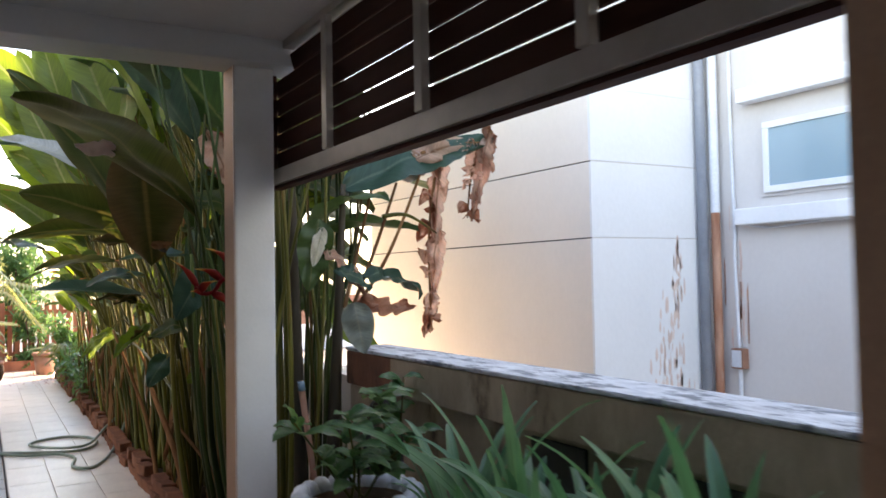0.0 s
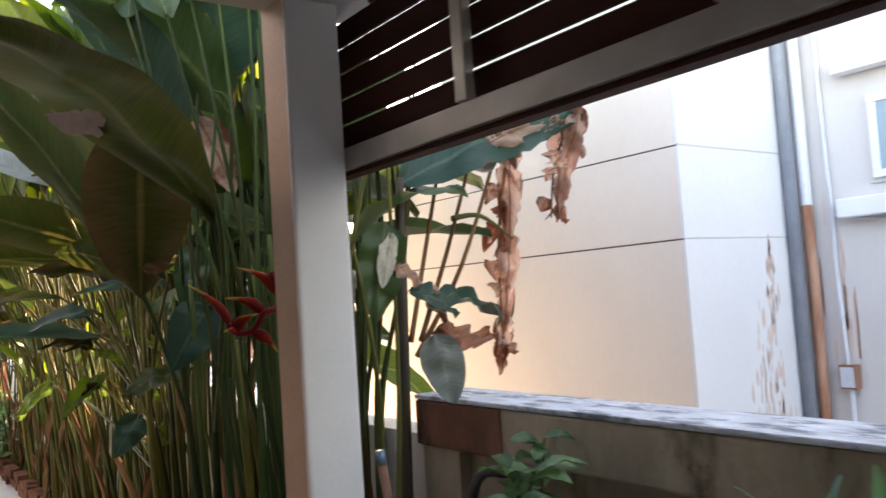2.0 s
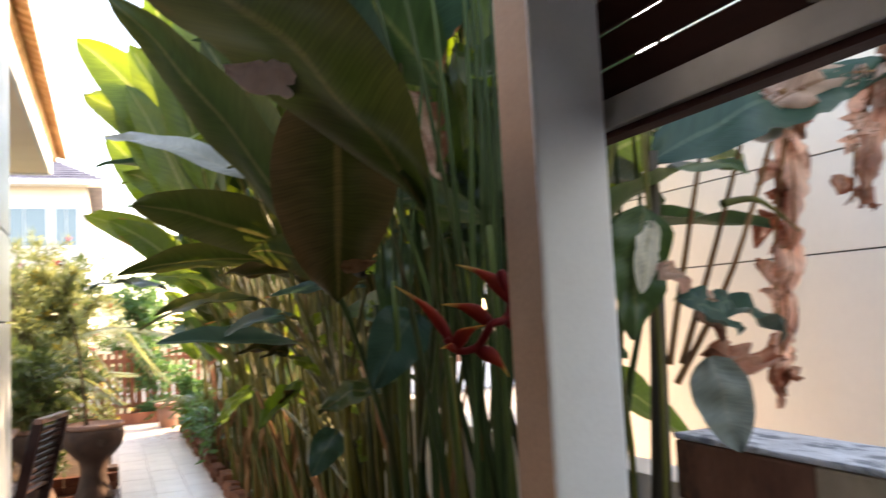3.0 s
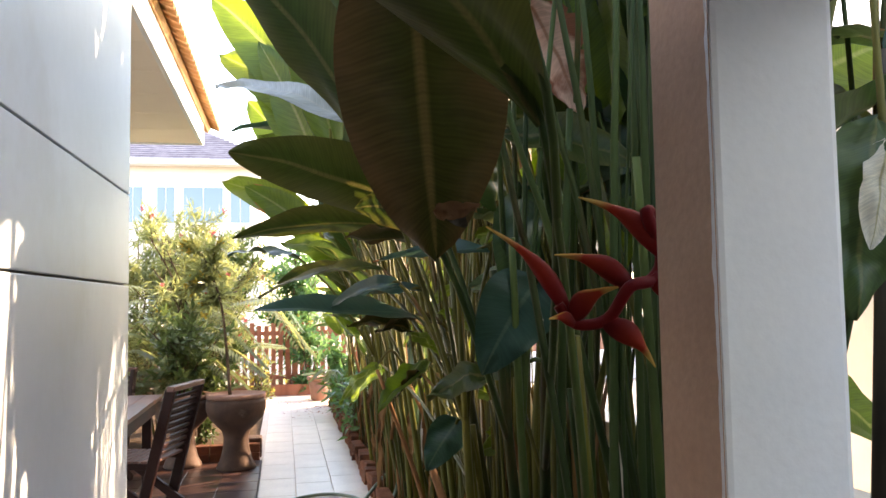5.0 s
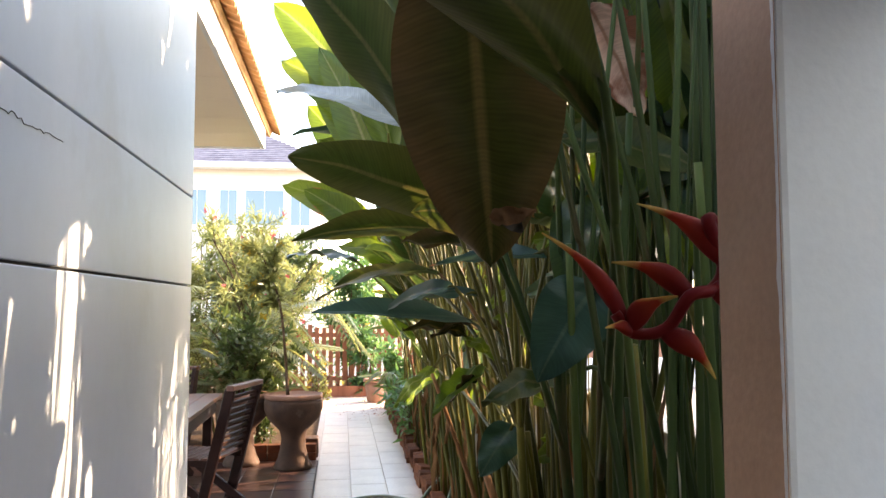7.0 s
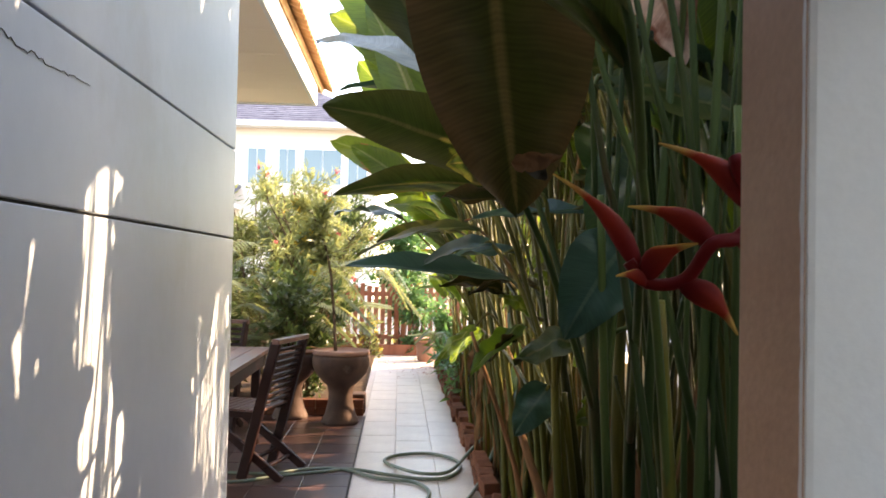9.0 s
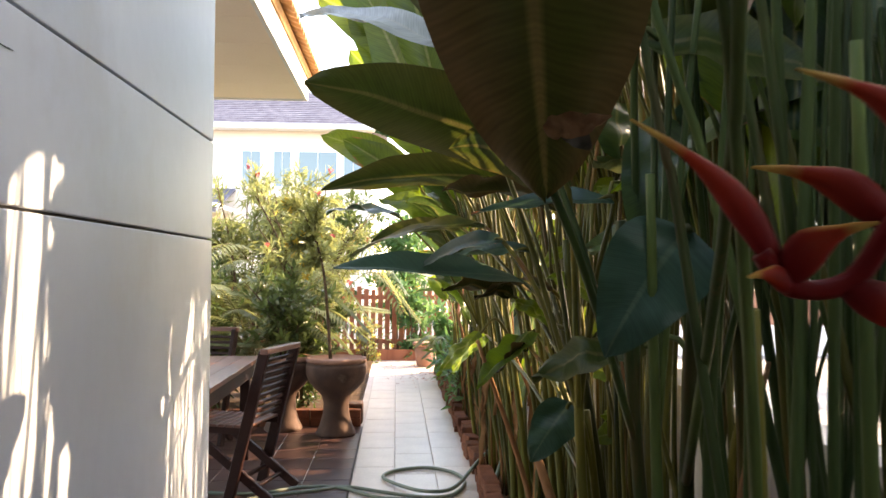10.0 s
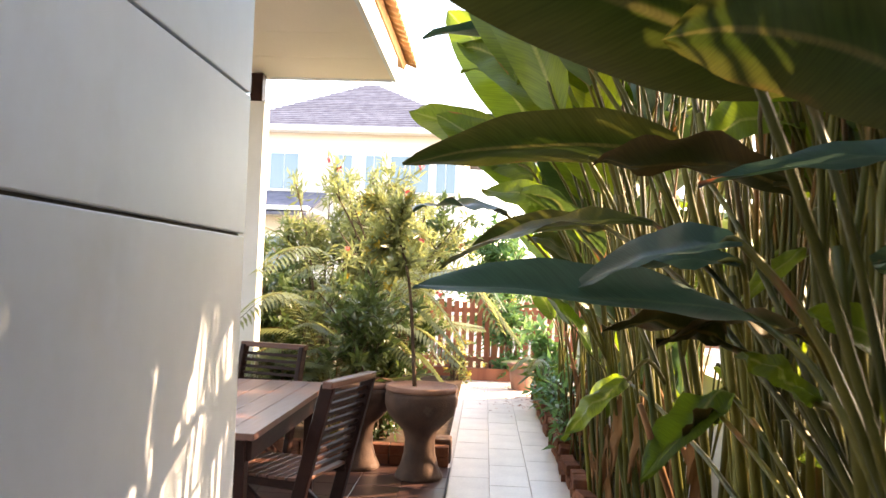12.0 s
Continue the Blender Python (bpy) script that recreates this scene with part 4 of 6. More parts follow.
shoot(1.15, 4.36, 1.6, (-0.1, 0.0), [
    ((0.95, 3.95, 1.47), (0.815, 4.0, 1.245), 0.185, M_LEAFT, dict(sag=0.02, face=(-0.1, -0.9, 0.3), fold=0.22, shape=0.6, wave=0.012)),
], 2, label="heliconia shoot with a bluish-green hanging leaf", keep=True)
shoot(1.07, 4.86, 1.45, (-0.12, -0.02), [
    ((0.87, 5.06, 1.745), (0.177, 4.901, 1.931), 0.27, M_LEAFG, dict(sag=0.03, face=(0.1, 0.75, 0.55), fold=0.22, wave=0.010, nv=20, shape=0.85)),
    ((0.88, 4.60, 1.60), (0.585, 4.78, 1.730), 0.17, M_LEAFG, dict(sag=0.045, face=(-0.1, 0.75, 0.5), fold=0.2, wave=0.012)),
    ((1.03, 4.72, 1.585), (0.658, 4.863, 1.553), 0.14, M_LEAFT, dict(sag=0.012, face=(0.0, -0.35, 0.95), fold=0.25, wave=0.008)),
    ((0.869, 5.237, 1.358), (0.257, 5.017, 1.399), 0.165, M_LEAFT, dict(sag=0.018, face=(0.0, -0.45, 0.9), fold=0.28, wave=0.008, nv=20)),
    ((0.773, 5.03, 1.484), (0.524, 5.150, 1.408), 0.11, M_LEAFT, dict(sag=0.022, face=(-0.2, -0.5, 0.85), fold=0.3, wave=0.008)),
    ((0.62, 4.98, 2.06), (0.081, 5.533, 2.329), 0.19, M_LEAFP, dict(sag=0.04, face=(-0.2, -0.35, 0.9), fold=0.2, wave=0.014)),
], 3, keep=True)
shoot(1.15, 5.2, 1.5, (-0.14, 0.05), [
    ((0.93, 6.05, 1.79), (0.128, 5.97, 1.725), 0.21, M_LEAFG, dict(sag=0.045, face=(0.0, 0.6, 0.8), fold=0.3, wave=0.010, nv=20)),
    ((0.811, 5.90, 1.580), (0.238, 6.20, 1.447), 0.15, M_LEAFG, dict(sag=0.045, face=(0.0, -0.3, 0.9), fold=0.3, wave=0.012)),
    ((0.745, 6.30, 1.594), (0.324, 6.40, 1.525), 0.15, M_LEAFG, dict(sag=0.03, face=(0.0, 0.4, 0.9), fold=0.3, wave=0.012)),
    ((0.86, 5.40, 1.30), (0.60, 5.32, 1.33), 0.13, M_LEAFB, dict(sag=0.03, face=(0.0, 0.5, 0.8), fold=0.3)),
], 4, keep=True)
shoot(1.12, 5.15, 0.95, (-0.06, 0.0), [
    ((1.00, 5.10, 0.98), (0.87, 5.10, 0.80), 0.145, M_LEAFT, dict(sag=0.015, face=(-0.1, -0.95, 0.2), fold=0.15, shape=0.65)),
    ((1.045, 5.978, 1.134), (0.771, 5.772, 0.925), 0.12, M_LEAFY, dict(sag=0.03, face=(-0.45, -0.55, 0.6), nv=16)),
    ((1.00, 5.90, 1.08), (0.86, 5.86, 0.98), 0.09, M_LEAFB, dict(sag=0.02, face=(-0.4, 0.5, 0.6))),
    ((0.968, 7.115, 1.021), (0.775, 7.30, 0.79), 0.12, M_LEAFY, dict(sag=0.03, face=(-0.45, -0.5, 0.6))),
], 5, label="short heliconia shoot with small yellow-edged leaves", keep=True)
shoot(1.15, 4.35, 1.6, (0.0, 0.05), [
    ((1.40, 4.40, 1.84), (0.90, 4.25, 1.92), 0.20, M_LEAFG, dict(sag=0.05, face=(0, 0.6, 0.7), fold=0.3)),
    ((1.00, 4.15, 2.20), (1.12, 4.10, 1.90), 0.17, M_LEAFD, dict(sag=0.03, face=(-0.3, -0.9, 0.2), fold=0.3, wave=0.03, rag=0.6, nv=20)),
    ((1.16, 4.5, 2.10), (1.30, 4.3, 1.80), 0.10, M_LEAFD, dict(sag=0.03, face=(-0.3, -0.9, 0.2), fold=0.3, wave=0.03, rag=0.6, nv=20)),
    ((1.00, 4.15, 1.98), (1.34, 4.35, 1.90), 0.12, M_LEAFT, dict(sag=0.04, face=(0, -0.6, 0.8), fold=0.3)),
    ((1.20, 4.35, 1.75), (1.10, 4.3, 2.55), 0.26, M_LEAFY, dict(sag=0.0, face=(-0.3, -0.9, 0.2))),
    ((1.08, 4.0, 2.20), (0.50, 3.9, 2.56), 0.34, M_LEAF, dict(sag=0.08, face=(0.0, 0.5, 0.8))),
    ((1.06, 4.55, 1.21), (0.79, 4.60, 1.12), 0.13, M_LEAFG, dict(sag=0.02, face=(-0.2, -0.6, 0.8), fold=0.2)),
    ((0.98, 4.2, 1.72), (0.94, 4.15, 1.40), 0.13, M_LEAF, dict(sag=0.02, face=(-0.3, -0.9, 0.1))),
], 6, keep=True)
# slim upright leaf stalks beside the flower
rng = random.Random(52)
for xa, za, xb, zb in ((0.95, 1.52, 0.861, 1.795), (0.982, 1.556, 0.918, 1.82), (1.009, 1.64, 0.944, 2.04), (1.025, 1.677, 1.005, 2.05), (1.041, 1.64, 1.059, 2.05), (1.099, 1.64, 1.098, 2.05), (1.122, 1.64, 1.125, 1.93), (0.875, 1.484, 0.835, 1.674)):
    k = (xb - xa) / (zb - za)
    yb = 3.75 + rng.uniform(-0.06, 0.10)
    hi = rng.uniform(2.45, 2.9)
    st = thing("heliconia", "slim upright green heliconia leaf stalk", "plant", (xa - k * 0.5 * za, yb, 0.045), "heliconia shoots")
    line = smooth_line([(xa - k * 0.55 * za, yb, 0.03), (xa - k * 0.35 * za, yb, za * 0.5), (xa, yb, za), (xb, yb, zb), (xb + k * 0.8 * (hi - zb), yb + 0.05, hi)], 6)
    part("stem", tubed(line, rng.uniform(0.010, 0.013), 0.006, 8), M_STEMG, st, "", True)
    tip = line[-1]
    a = rng.uniform(-0.5, 2.0)
    part("leaf", bladed(tip, tip + Vector((0.25 * math.cos(a), 0.25 * math.sin(a), 0.55)), 0.22, sag=0.03, face=(-0.5, -0.6, 0.4), fold=0.2, seed=rng.randint(0, 999)), M_LEAF, st)
shoot(1.18, 7.0, 1.9, (-0.2, 0.0), [
    ((0.60, 7.00, 2.50), (-0.08, 7.20, 3.34), 0.34, M_LEAFY, dict(sag=0.08, face=(-0.6, -0.6, 0.5))),
    ((0.64, 7.00, 2.45), (-0.05, 7.45, 3.05), 0.30, M_LEAFY, dict(sag=0.06, face=(-0.5, -0.7, 0.5))),
    ((0.62, 6.60, 2.00), (0.22, 7.00, 3.00), 0.24, M_LEAFY, dict(sag=0.05, face=(-0.5, -0.7, 0.4), fold=0.2)),
    ((0.72, 6.50, 2.10), (0.36, 6.70, 3.15), 0.26, M_LEAF, dict(sag=0.04, face=(-0.5, -0.7, 0.3), fold=0.2)),
    ((0.84, 6.90, 2.00), (0.55, 7.30, 3.20), 0.26, M_LEAFY, dict(sag=0.04, face=(-0.4, -0.8, 0.3), fold=0.2)),
    ((0.70, 7.10, 2.05), (0.20, 7.60, 2.55), 0.24, M_LEAFY, dict(sag=0.08, face=(-0.4, -0.6, 0.7), fold=0.2)),
], 7, label="heliconia shoot with sunlit yellow-green leaves", keep=True)
shoot(1.16, 7.6, 1.5, (-0.25, 0.0), [
    ((0.59, 7.50, 1.90), (-0.07, 8.00, 2.30), 0.24, M_LEAFY, dict(sag=0.05, face=(-0.5, -0.7, 0.5))),
    ((0.46, 7.50, 1.72), (-0.03, 8.00, 1.77), 0.15, M_LEAFT, dict(sag=0.04, face=(0, -0.2, 0.95))),
    ((0.62, 7.55, 1.80), (0.10, 7.70, 2.22), 0.22, M_LEAFY, dict(sag=0.05, face=(-0.4, -0.8, 0.4))),
], 8)

shoot(1.17, 5.9, 1.45, (-0.15, 0.0), [
    ((0.84, 5.90, 1.58), (0.32, 6.10, 1.50), 0.15, M_LEAFB, dict(sag=0.04, face=(0, -0.2, 0.95), fold=0.3, wave=0.012)),
    ((0.80, 6.00, 1.53), (0.23, 6.30, 1.45), 0.15, M_LEAFB, dict(sag=0.05, face=(0, -0.2, 0.95), fold=0.3, wave=0.012)),
    ((0.95, 5.60, 1.47), (0.57, 5.80, 1.40), 0.14, M_LEAFT, dict(sag=0.03, face=(0, -0.4, 0.9), fold=0.3, wave=0.012)),
], 9, label="heliconia shoot with dark leaves in level layers")
shoot(1.20, 5.5, 1.4, (-0.1, 0.0), [
    ((1.04, 5.50, 1.62), (0.62, 5.70, 1.70), 0.20, M_LEAFB, dict(sag=0.04, face=(0, 0.4, 0.9), fold=0.3)),
    ((0.98, 5.30, 1.33), (0.72, 5.40, 1.30), 0.12, M_LEAFB, dict(sag=0.03, face=(0, -0.2, 0.95), fold=0.3)),
    ((0.96, 5.20, 1.22), (0.82, 5.20, 1.30), 0.06, M_LEAFY, dict(sag=0.01, face=(-0.3, -0.6, 0.6))),
    ((1.30, 6.00, 1.70), (1.17, 6.00, 2.00), 0.10, M_LEAFY, dict(sag=0.0, face=(-0.3, -0.9, 0.2))),
    ((1.38, 6.00, 1.70), (1.27, 6.00, 2.02), 0.12, M_LEAFY, dict(sag=0.0, face=(-0.3, -0.9, 0.2))),
], 10)
shoot(1.14, 6.6, 1.55, (-0.2, 0.0), [
    ((0.84, 6.50, 1.82), (0.34, 6.80, 1.79), 0.20, M_LEAFB, dict(sag=0.05, face=(0, 0.3, 0.95), fold=0.3)),
    ((0.70, 7.00, 1.66), (0.34, 7.20, 1.80), 0.18, M_LEAFY, dict(sag=0.03, face=(-0.3, -0.6, 0.7))),
    ((0.86, 6.50, 1.09), (0.65, 6.50, 0.88), 0.09, M_LEAFY, dict(sag=0.02, face=(-0.4, -0.6, 0.6))),
], 11)

# the rest of the clump
rng = random.Random(21)
N_SHOOTS = 74
clumps = [(rng.uniform(1.08, 1.38), 3.62 + 7.1 * ((k + rng.uniform(0.2, 0.8)) / 30) ** 1.2) for k in range(30)]
for i in range(N_SHOOTS):
    kx, ky = clumps[(i * 30) // N_SHOOTS]
    y = max(3.2, ky + rng.gauss(0, 0.07))
    x = min(max(kx + rng.gauss(0, 0.07), 1.06), 1.43)
    dry = rng.random() < 0.28
    if clearing(x, y) or (y < 5.4 and i % 2) or (y < 4.7 and i % 3):
        continue
    top = rng.uniform(1.1, 1.75)
    lean = (rng.uniform(-0.30, 0.14), rng.uniform(-0.22, 0.25))
    lv = []
    sunny = 4.7 < y < 7.0 and i % 3 < 2
    for k in range(0 if dry and not sunny else 1 if sunny else rng.choice((1, 1, 2, 2))):
        a = rng.uniform(0, 2 * math.pi) if y > 4.2 else rng.uniform(-0.9, 1.9)
        zb = rng.uniform(1.9, 2.7) if y < 6 else rng.uniform(1.4, 2.6)
        if sunny:
            a, zb = rng.uniform(-1.2, 1.2), rng.uniform(1.45, 2.1)
        base = Vector((x + lean[0] + 0.12 * math.cos(a), y + lean[1] + 0.12 * math.sin(a), zb))
        ln = rng.uniform(0.55, 0.95)
        up = rng.uniform(-0.15, 0.85)
        d = Vector((math.cos(a), math.sin(a), up)).normalized()
        end = base + d * ln
        if end.x > 2.5:
            end.x = 2.5
        if end.x < 0.0:
            end.x = rng.uniform(0.0, 0.3)
        if y < 7.2:
            end.x = max(end.x, 0.5)
        wd = rng.uniform(0.18, 0.30)
        lv.append((base, end, wd, rng.choice((M_LEAF, M_LEAF, M_LEAFY, M_LEAFY, M_LEAFT)), dict(sag=rng.uniform(0.02, 0.12), face=(-d.x * up + rng.uniform(-.4, .4), -d.y * up + rng.uniform(-.4, .4), 1.0), fold=rng.uniform(0.1, 0.35), wave=0.02, rag=rng.choice((0, 0, 0.3)))))
    shoot(x, y, top if not dry else rng.uniform(0.5, 1.4), lean, lv, 100 + i, dry, rng.choice((0.008, 0.011, 0.014, 0.018, 0.026)) * rng.uniform(0.85, 1.15),
          label="dry brown heliconia stalk" if dry else "")

# taller shoots with the upper canopy
rng = random.Random(77)
for i in range(56):
    v = (i + rng.random()) / 56
    y = 3.7 + 5.3 * v
    x = rng.uniform(1.08, 1.44)
    if y < 5.6 and i % 2:
        continue
    if clearing(x, y):
        x = 1.10 if y > 5.0 else 1.42
    lv = []
    for k in range(rng.choice((2, 3, 3))):
        a = rng.uniform(0, 2 * math.pi)
        base = Vector((x + 0.15 * math.cos(a), y + 0.15 * math.sin(a), rng.uniform(2.15, 2.85)))
        d = Vector((math.cos(a), math.sin(a), rng.uniform(0.1, 1.3))).normalized()
        end = base + d * rng.uniform(0.6, 1.0)
        end.x = min(max(end.x, 0.45 if y < 6 else 0.15), 2.3)
        lv.append((base, end, rng.uniform(0.22, 0.36), rng.choice((M_LEAF, M_LEAFY, M_LEAFY, M_LEAFT)), dict(sag=rng.uniform(0.02, 0.12), face=(-d.x * d.z + rng.uniform(-.5, .5), -d.y * d.z + rng.uniform(-.5, .5), 1.0), fold=rng.uniform(0.1, 0.3), wave=0.02, rag=rng.choice((0, 0, 0.3)))))
    shoot(x, y, rng.uniform(1.5, 1.9), (rng.uniform(-0.28, 0.16), rng.uniform(-0.25, 0.25)), lv, 400 + i, False, rng.choice((0.010, 0.016, 0.020, 0.030)), label="tall heliconia shoot with upright broad green leaves")

# low leaves deep in the bed and over the wall
rng = random.Random(131)
for i in range(6):
    x, y = rng.uniform(1.15, 1.44), 3.5 + 1.2 * rng.random()
    if clearing(x, y):
        y -= 0.5
    lv = []
    for k in range(2):
        a = rng.uniform(-1.0, 2.3)
        base = Vector((x + 0.08 * math.cos(a), y + 0.08 * math.sin(a), rng.uniform(1.35, 2.1)))
        d = Vector((math.cos(a), math.sin(a), rng.uniform(-0.2, 0.7))).normalized()
        end = base + d * rng.uniform(0.4, 0.75)
        end.x = min(end.x, 2.2)
        lv.append((base, end, rng.uniform(0.16, 0.26), rng.choice((M_LEAF, M_LEAF, M_LEAFT, M_LEAFY)), dict(sag=rng.uniform(0.02, 0.1), face=(rng.uniform(-.6, .6), rng.uniform(-.8, .2), 1.0), fold=0.25, wave=0.02)))
    shoot(x, y, rng.uniform(0.9, 1.5), (rng.uniform(-0.1, 0.12), rng.uniform(-0.1, 0.1)), lv, 700 + i, False, rng.uniform(0.012, 0.022), label="heliconia shoot with dark leaves low in the clump")

# broad leaves hanging on the sunny side of the clump
rng = random.Random(57)
for i in range(7):
    x, y = rng.uniform(1.30, 1.45), 5.85 + 0.10 * i
    lv = []
    for k in range(2):
        zt = rng.uniform(1.9, 2.5) if k else rng.uniform(1.75, 2.1)
        base = Vector((x + 0.05, y + rng.uniform(-0.1, 0.1), zt))
        end = base + Vector((rng.uniform(0.0, 0.2), rng.uniform(-0.25, 0.25), -rng.uniform(0.4, 0.6)))
        lv.append((base, end, rng.uniform(0.20, 0.28), rng.choice((M_LEAF, M_LEAF, M_LEAFY)), dict(sag=0.03, face=(0.8, 0.5, 0.3), fold=0.2, wave=0.02)))
    shoot(x, y, rng.uniform(1.3, 1.6), (rng.uniform(-0.05, 0.05), rng.uniform(-0.1, 0.1)), lv, 850 + i, False, rng.uniform(0.012, 0.02), label="heliconia shoot with leaves hanging down its stalk")

# dense foliage behind the flower and high over the clump
rng = random.Random(63)
for i in range(16):
    high = i >= 5
    x = rng.uniform(1.28, 1.45)
    y = rng.uniform(4.9, 6.4) if high else rng.uniform(3.75, 4.9)
    if clearing(x, y):
        y += 0.35
    lv = []
    for k in range(2):
        a = rng.uniform(-0.6, 2.2)
        base = Vector((x + 0.05, y + 0.05, rng.uniform(2.5, 3.0) if high else rng.uniform(1.35, 2.3)))
        d = Vector((math.cos(a), math.sin(a), rng.uniform(0.3, 1.0) if high else rng.uniform(-0.3, 0.5))).normalized()
        end = base + d * rng.uniform(0.5, 0.8)
        lv.append((base, end, rng.uniform(0.24, 0.32), rng.choice((M_LEAFG, M_LEAF, M_LEAFG, M_LEAFY)), dict(sag=0.05, face=(rng.uniform(-.5, .3), -0.7, 0.7), fold=0.2, wave=0.02)))
    shoot(x, y, rng.uniform(1.3, 1.9), (rng.uniform(-0.05, 0.08), rng.uniform(-0.1, 0.1)), lv, 950 + i, False, rng.uniform(0.010, 0.018), label="tall heliconia shoot with deep green leaves" if high else "heliconia shoot with deep green leaves behind the flower")

# leaves by the end of the coping and on the sunny side further along
rng = random.Random(87)
for i in range(26):
    near = i < 4
    x, y = (rng.uniform(1.36, 1.45), rng.uniform(3.85, 4.3)) if near else (rng.uniform(1.22, 1.45), 8.0 + 0.11 * (i - 4))
    lv = []
    for k in range(2):
        base = Vector((x + 0.04, y, rng.uniform(1.1, 2.1)))
        if near:
            end = base + Vector((rng.uniform(0.25, 0.5), rng.uniform(-0.25, 0.25), rng.uniform(-0.35, 0.25)))
        else:
            base.z = rng.uniform(1.6, 2.6)
            end = base + Vector((rng.uniform(-0.2, 0.15), rng.uniform(-0.35, 0.35), rng.uniform(-0.5, 0.3)))
        lv.append((base, end, rng.uniform(0.18, 0.27), rng.choice((M_LEAF, M_LEAFG, M_LEAFY)), dict(sag=0.04, face=(0.3, -0.7, 0.5) if near else (0.8, 0.5, 0.3), fold=0.2, wave=0.02)))
    shoot(x, y, rng.uniform(1.0, 1.5), (rng.uniform(-0.05, 0.05), rng.uniform(-0.1, 0.1)), lv, 1100 + i, False, rng.uniform(0.010, 0.018), label="heliconia shoot leaning over the wall's end" if near else "heliconia shoot with broad leaves further along the bed")

# a few bare stalks in the thin strip
for i, (x, y, top, r) in enumerate(((1.12, 4.02, 1.9, 0.018), (1.20, 4.16, 1.7, 0.012), (1.31, 4.44, 1.9, 0.020), (1.38, 4.50, 1.6, 0.014), (1.24, 4.30, 1.2, 0.011))):
    shoot(x, y, top, (0.02 * i - 0.05, 0.03), [], 1600 + i, i == 4, r, label="bare upright heliconia stalk")

# dark leaves high behind the flower
rng = random.Random(71)
for i in range(7):
    x, y = (rng.uniform(1.38, 1.44), rng.uniform(4.0, 4.25)) if i % 2 else (rng.uniform(1.25, 1.33), rng.uniform(4.75, 4.95))
    lv = []
    for k in range(3):
        base = Vector((x + rng.uniform(-0.05, 0.12), y + rng.uniform(0.0, 0.2) * (1 if i % 2 else -1), rng.uniform(1.75, 2.35)))
        end = base + Vector((rng.uniform(-0.12, 0.35), rng.uniform(-0.1, 0.25), rng.uniform(0.3, 0.6)))
        lv.append((base, end, rng.uniform(0.22, 0.30), rng.choice((M_LEAF, M_LEAFY, M_LEAF, M_LEAFY)), dict(sag=0.04, face=(-0.35, -0.9, 0.2), fold=0.2, wave=0.02)))
    shoot(x, y, rng.uniform(1.5, 1.75), (0.0, 0.0), lv, 1500 + i, False, rng.uniform(0.012, 0.018), label="heliconia shoot with deep green leaves behind the flower")

# broad leaves added high over the clump to shade the upper wall
rng = random.Random(44)
for i in range(9):
    x, y = rng.uniform(1.25, 1.42), 5.55 + 0.17 * i
    lv = []
    for k in range(2):
        base = Vector((x + rng.uniform(-0.1, 0.1), y + rng.uniform(-0.15, 0.15), rng.uniform(2.55, 2.75) if k else rng.uniform(2.95, 3.1)))
        end = base + Vector((rng.uniform(-0.15, 0.25), rng.uniform(-0.3, 0.3), rng.uniform(0.45, 0.65)))
        lv.append((base, end, rng.uniform(0.30, 0.38), rng.choice((M_LEAF, M_LEAFG, M_LEAFY)), dict(sag=0.04, face=(0.75, 0.5, 0.4), fold=0.2, wave=0.02)))
    shoot(x, y, rng.uniform(1.7, 2.0), (rng.uniform(-0.05, 0.05), rng.uniform(-0.1, 0.1)), lv, 1300 + i, False, rng.uniform(0.014, 0.02), label="tall heliconia shoot with upright broad green leaves")

# canopy on the sunny side, added to shade the wall, closed but for its gaps
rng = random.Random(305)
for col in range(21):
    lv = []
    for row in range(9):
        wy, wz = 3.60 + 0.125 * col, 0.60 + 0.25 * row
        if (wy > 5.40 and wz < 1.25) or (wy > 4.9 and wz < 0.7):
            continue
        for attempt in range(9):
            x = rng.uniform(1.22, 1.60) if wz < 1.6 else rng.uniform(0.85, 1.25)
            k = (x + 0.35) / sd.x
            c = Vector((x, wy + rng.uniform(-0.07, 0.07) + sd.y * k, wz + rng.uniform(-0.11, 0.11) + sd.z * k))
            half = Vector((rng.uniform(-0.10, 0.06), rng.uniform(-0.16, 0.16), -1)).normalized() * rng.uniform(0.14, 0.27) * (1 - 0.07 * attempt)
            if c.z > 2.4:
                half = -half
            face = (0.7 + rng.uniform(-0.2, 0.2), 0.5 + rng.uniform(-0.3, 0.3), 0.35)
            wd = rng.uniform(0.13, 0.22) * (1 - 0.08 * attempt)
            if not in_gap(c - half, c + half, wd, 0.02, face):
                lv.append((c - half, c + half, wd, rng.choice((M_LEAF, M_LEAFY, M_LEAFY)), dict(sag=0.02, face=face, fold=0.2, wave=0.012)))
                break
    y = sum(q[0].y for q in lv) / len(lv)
    shoot(rng.uniform(1.36, 1.46), y, rng.uniform(1.6, 2.0), (rng.uniform(-0.05, 0.05), rng.uniform(-0.06, 0.06)), lv, 2000 + col, False, rng.uniform(0.010, 0.015), label="slim heliconia shoot added on the sunny side to shade the wall")

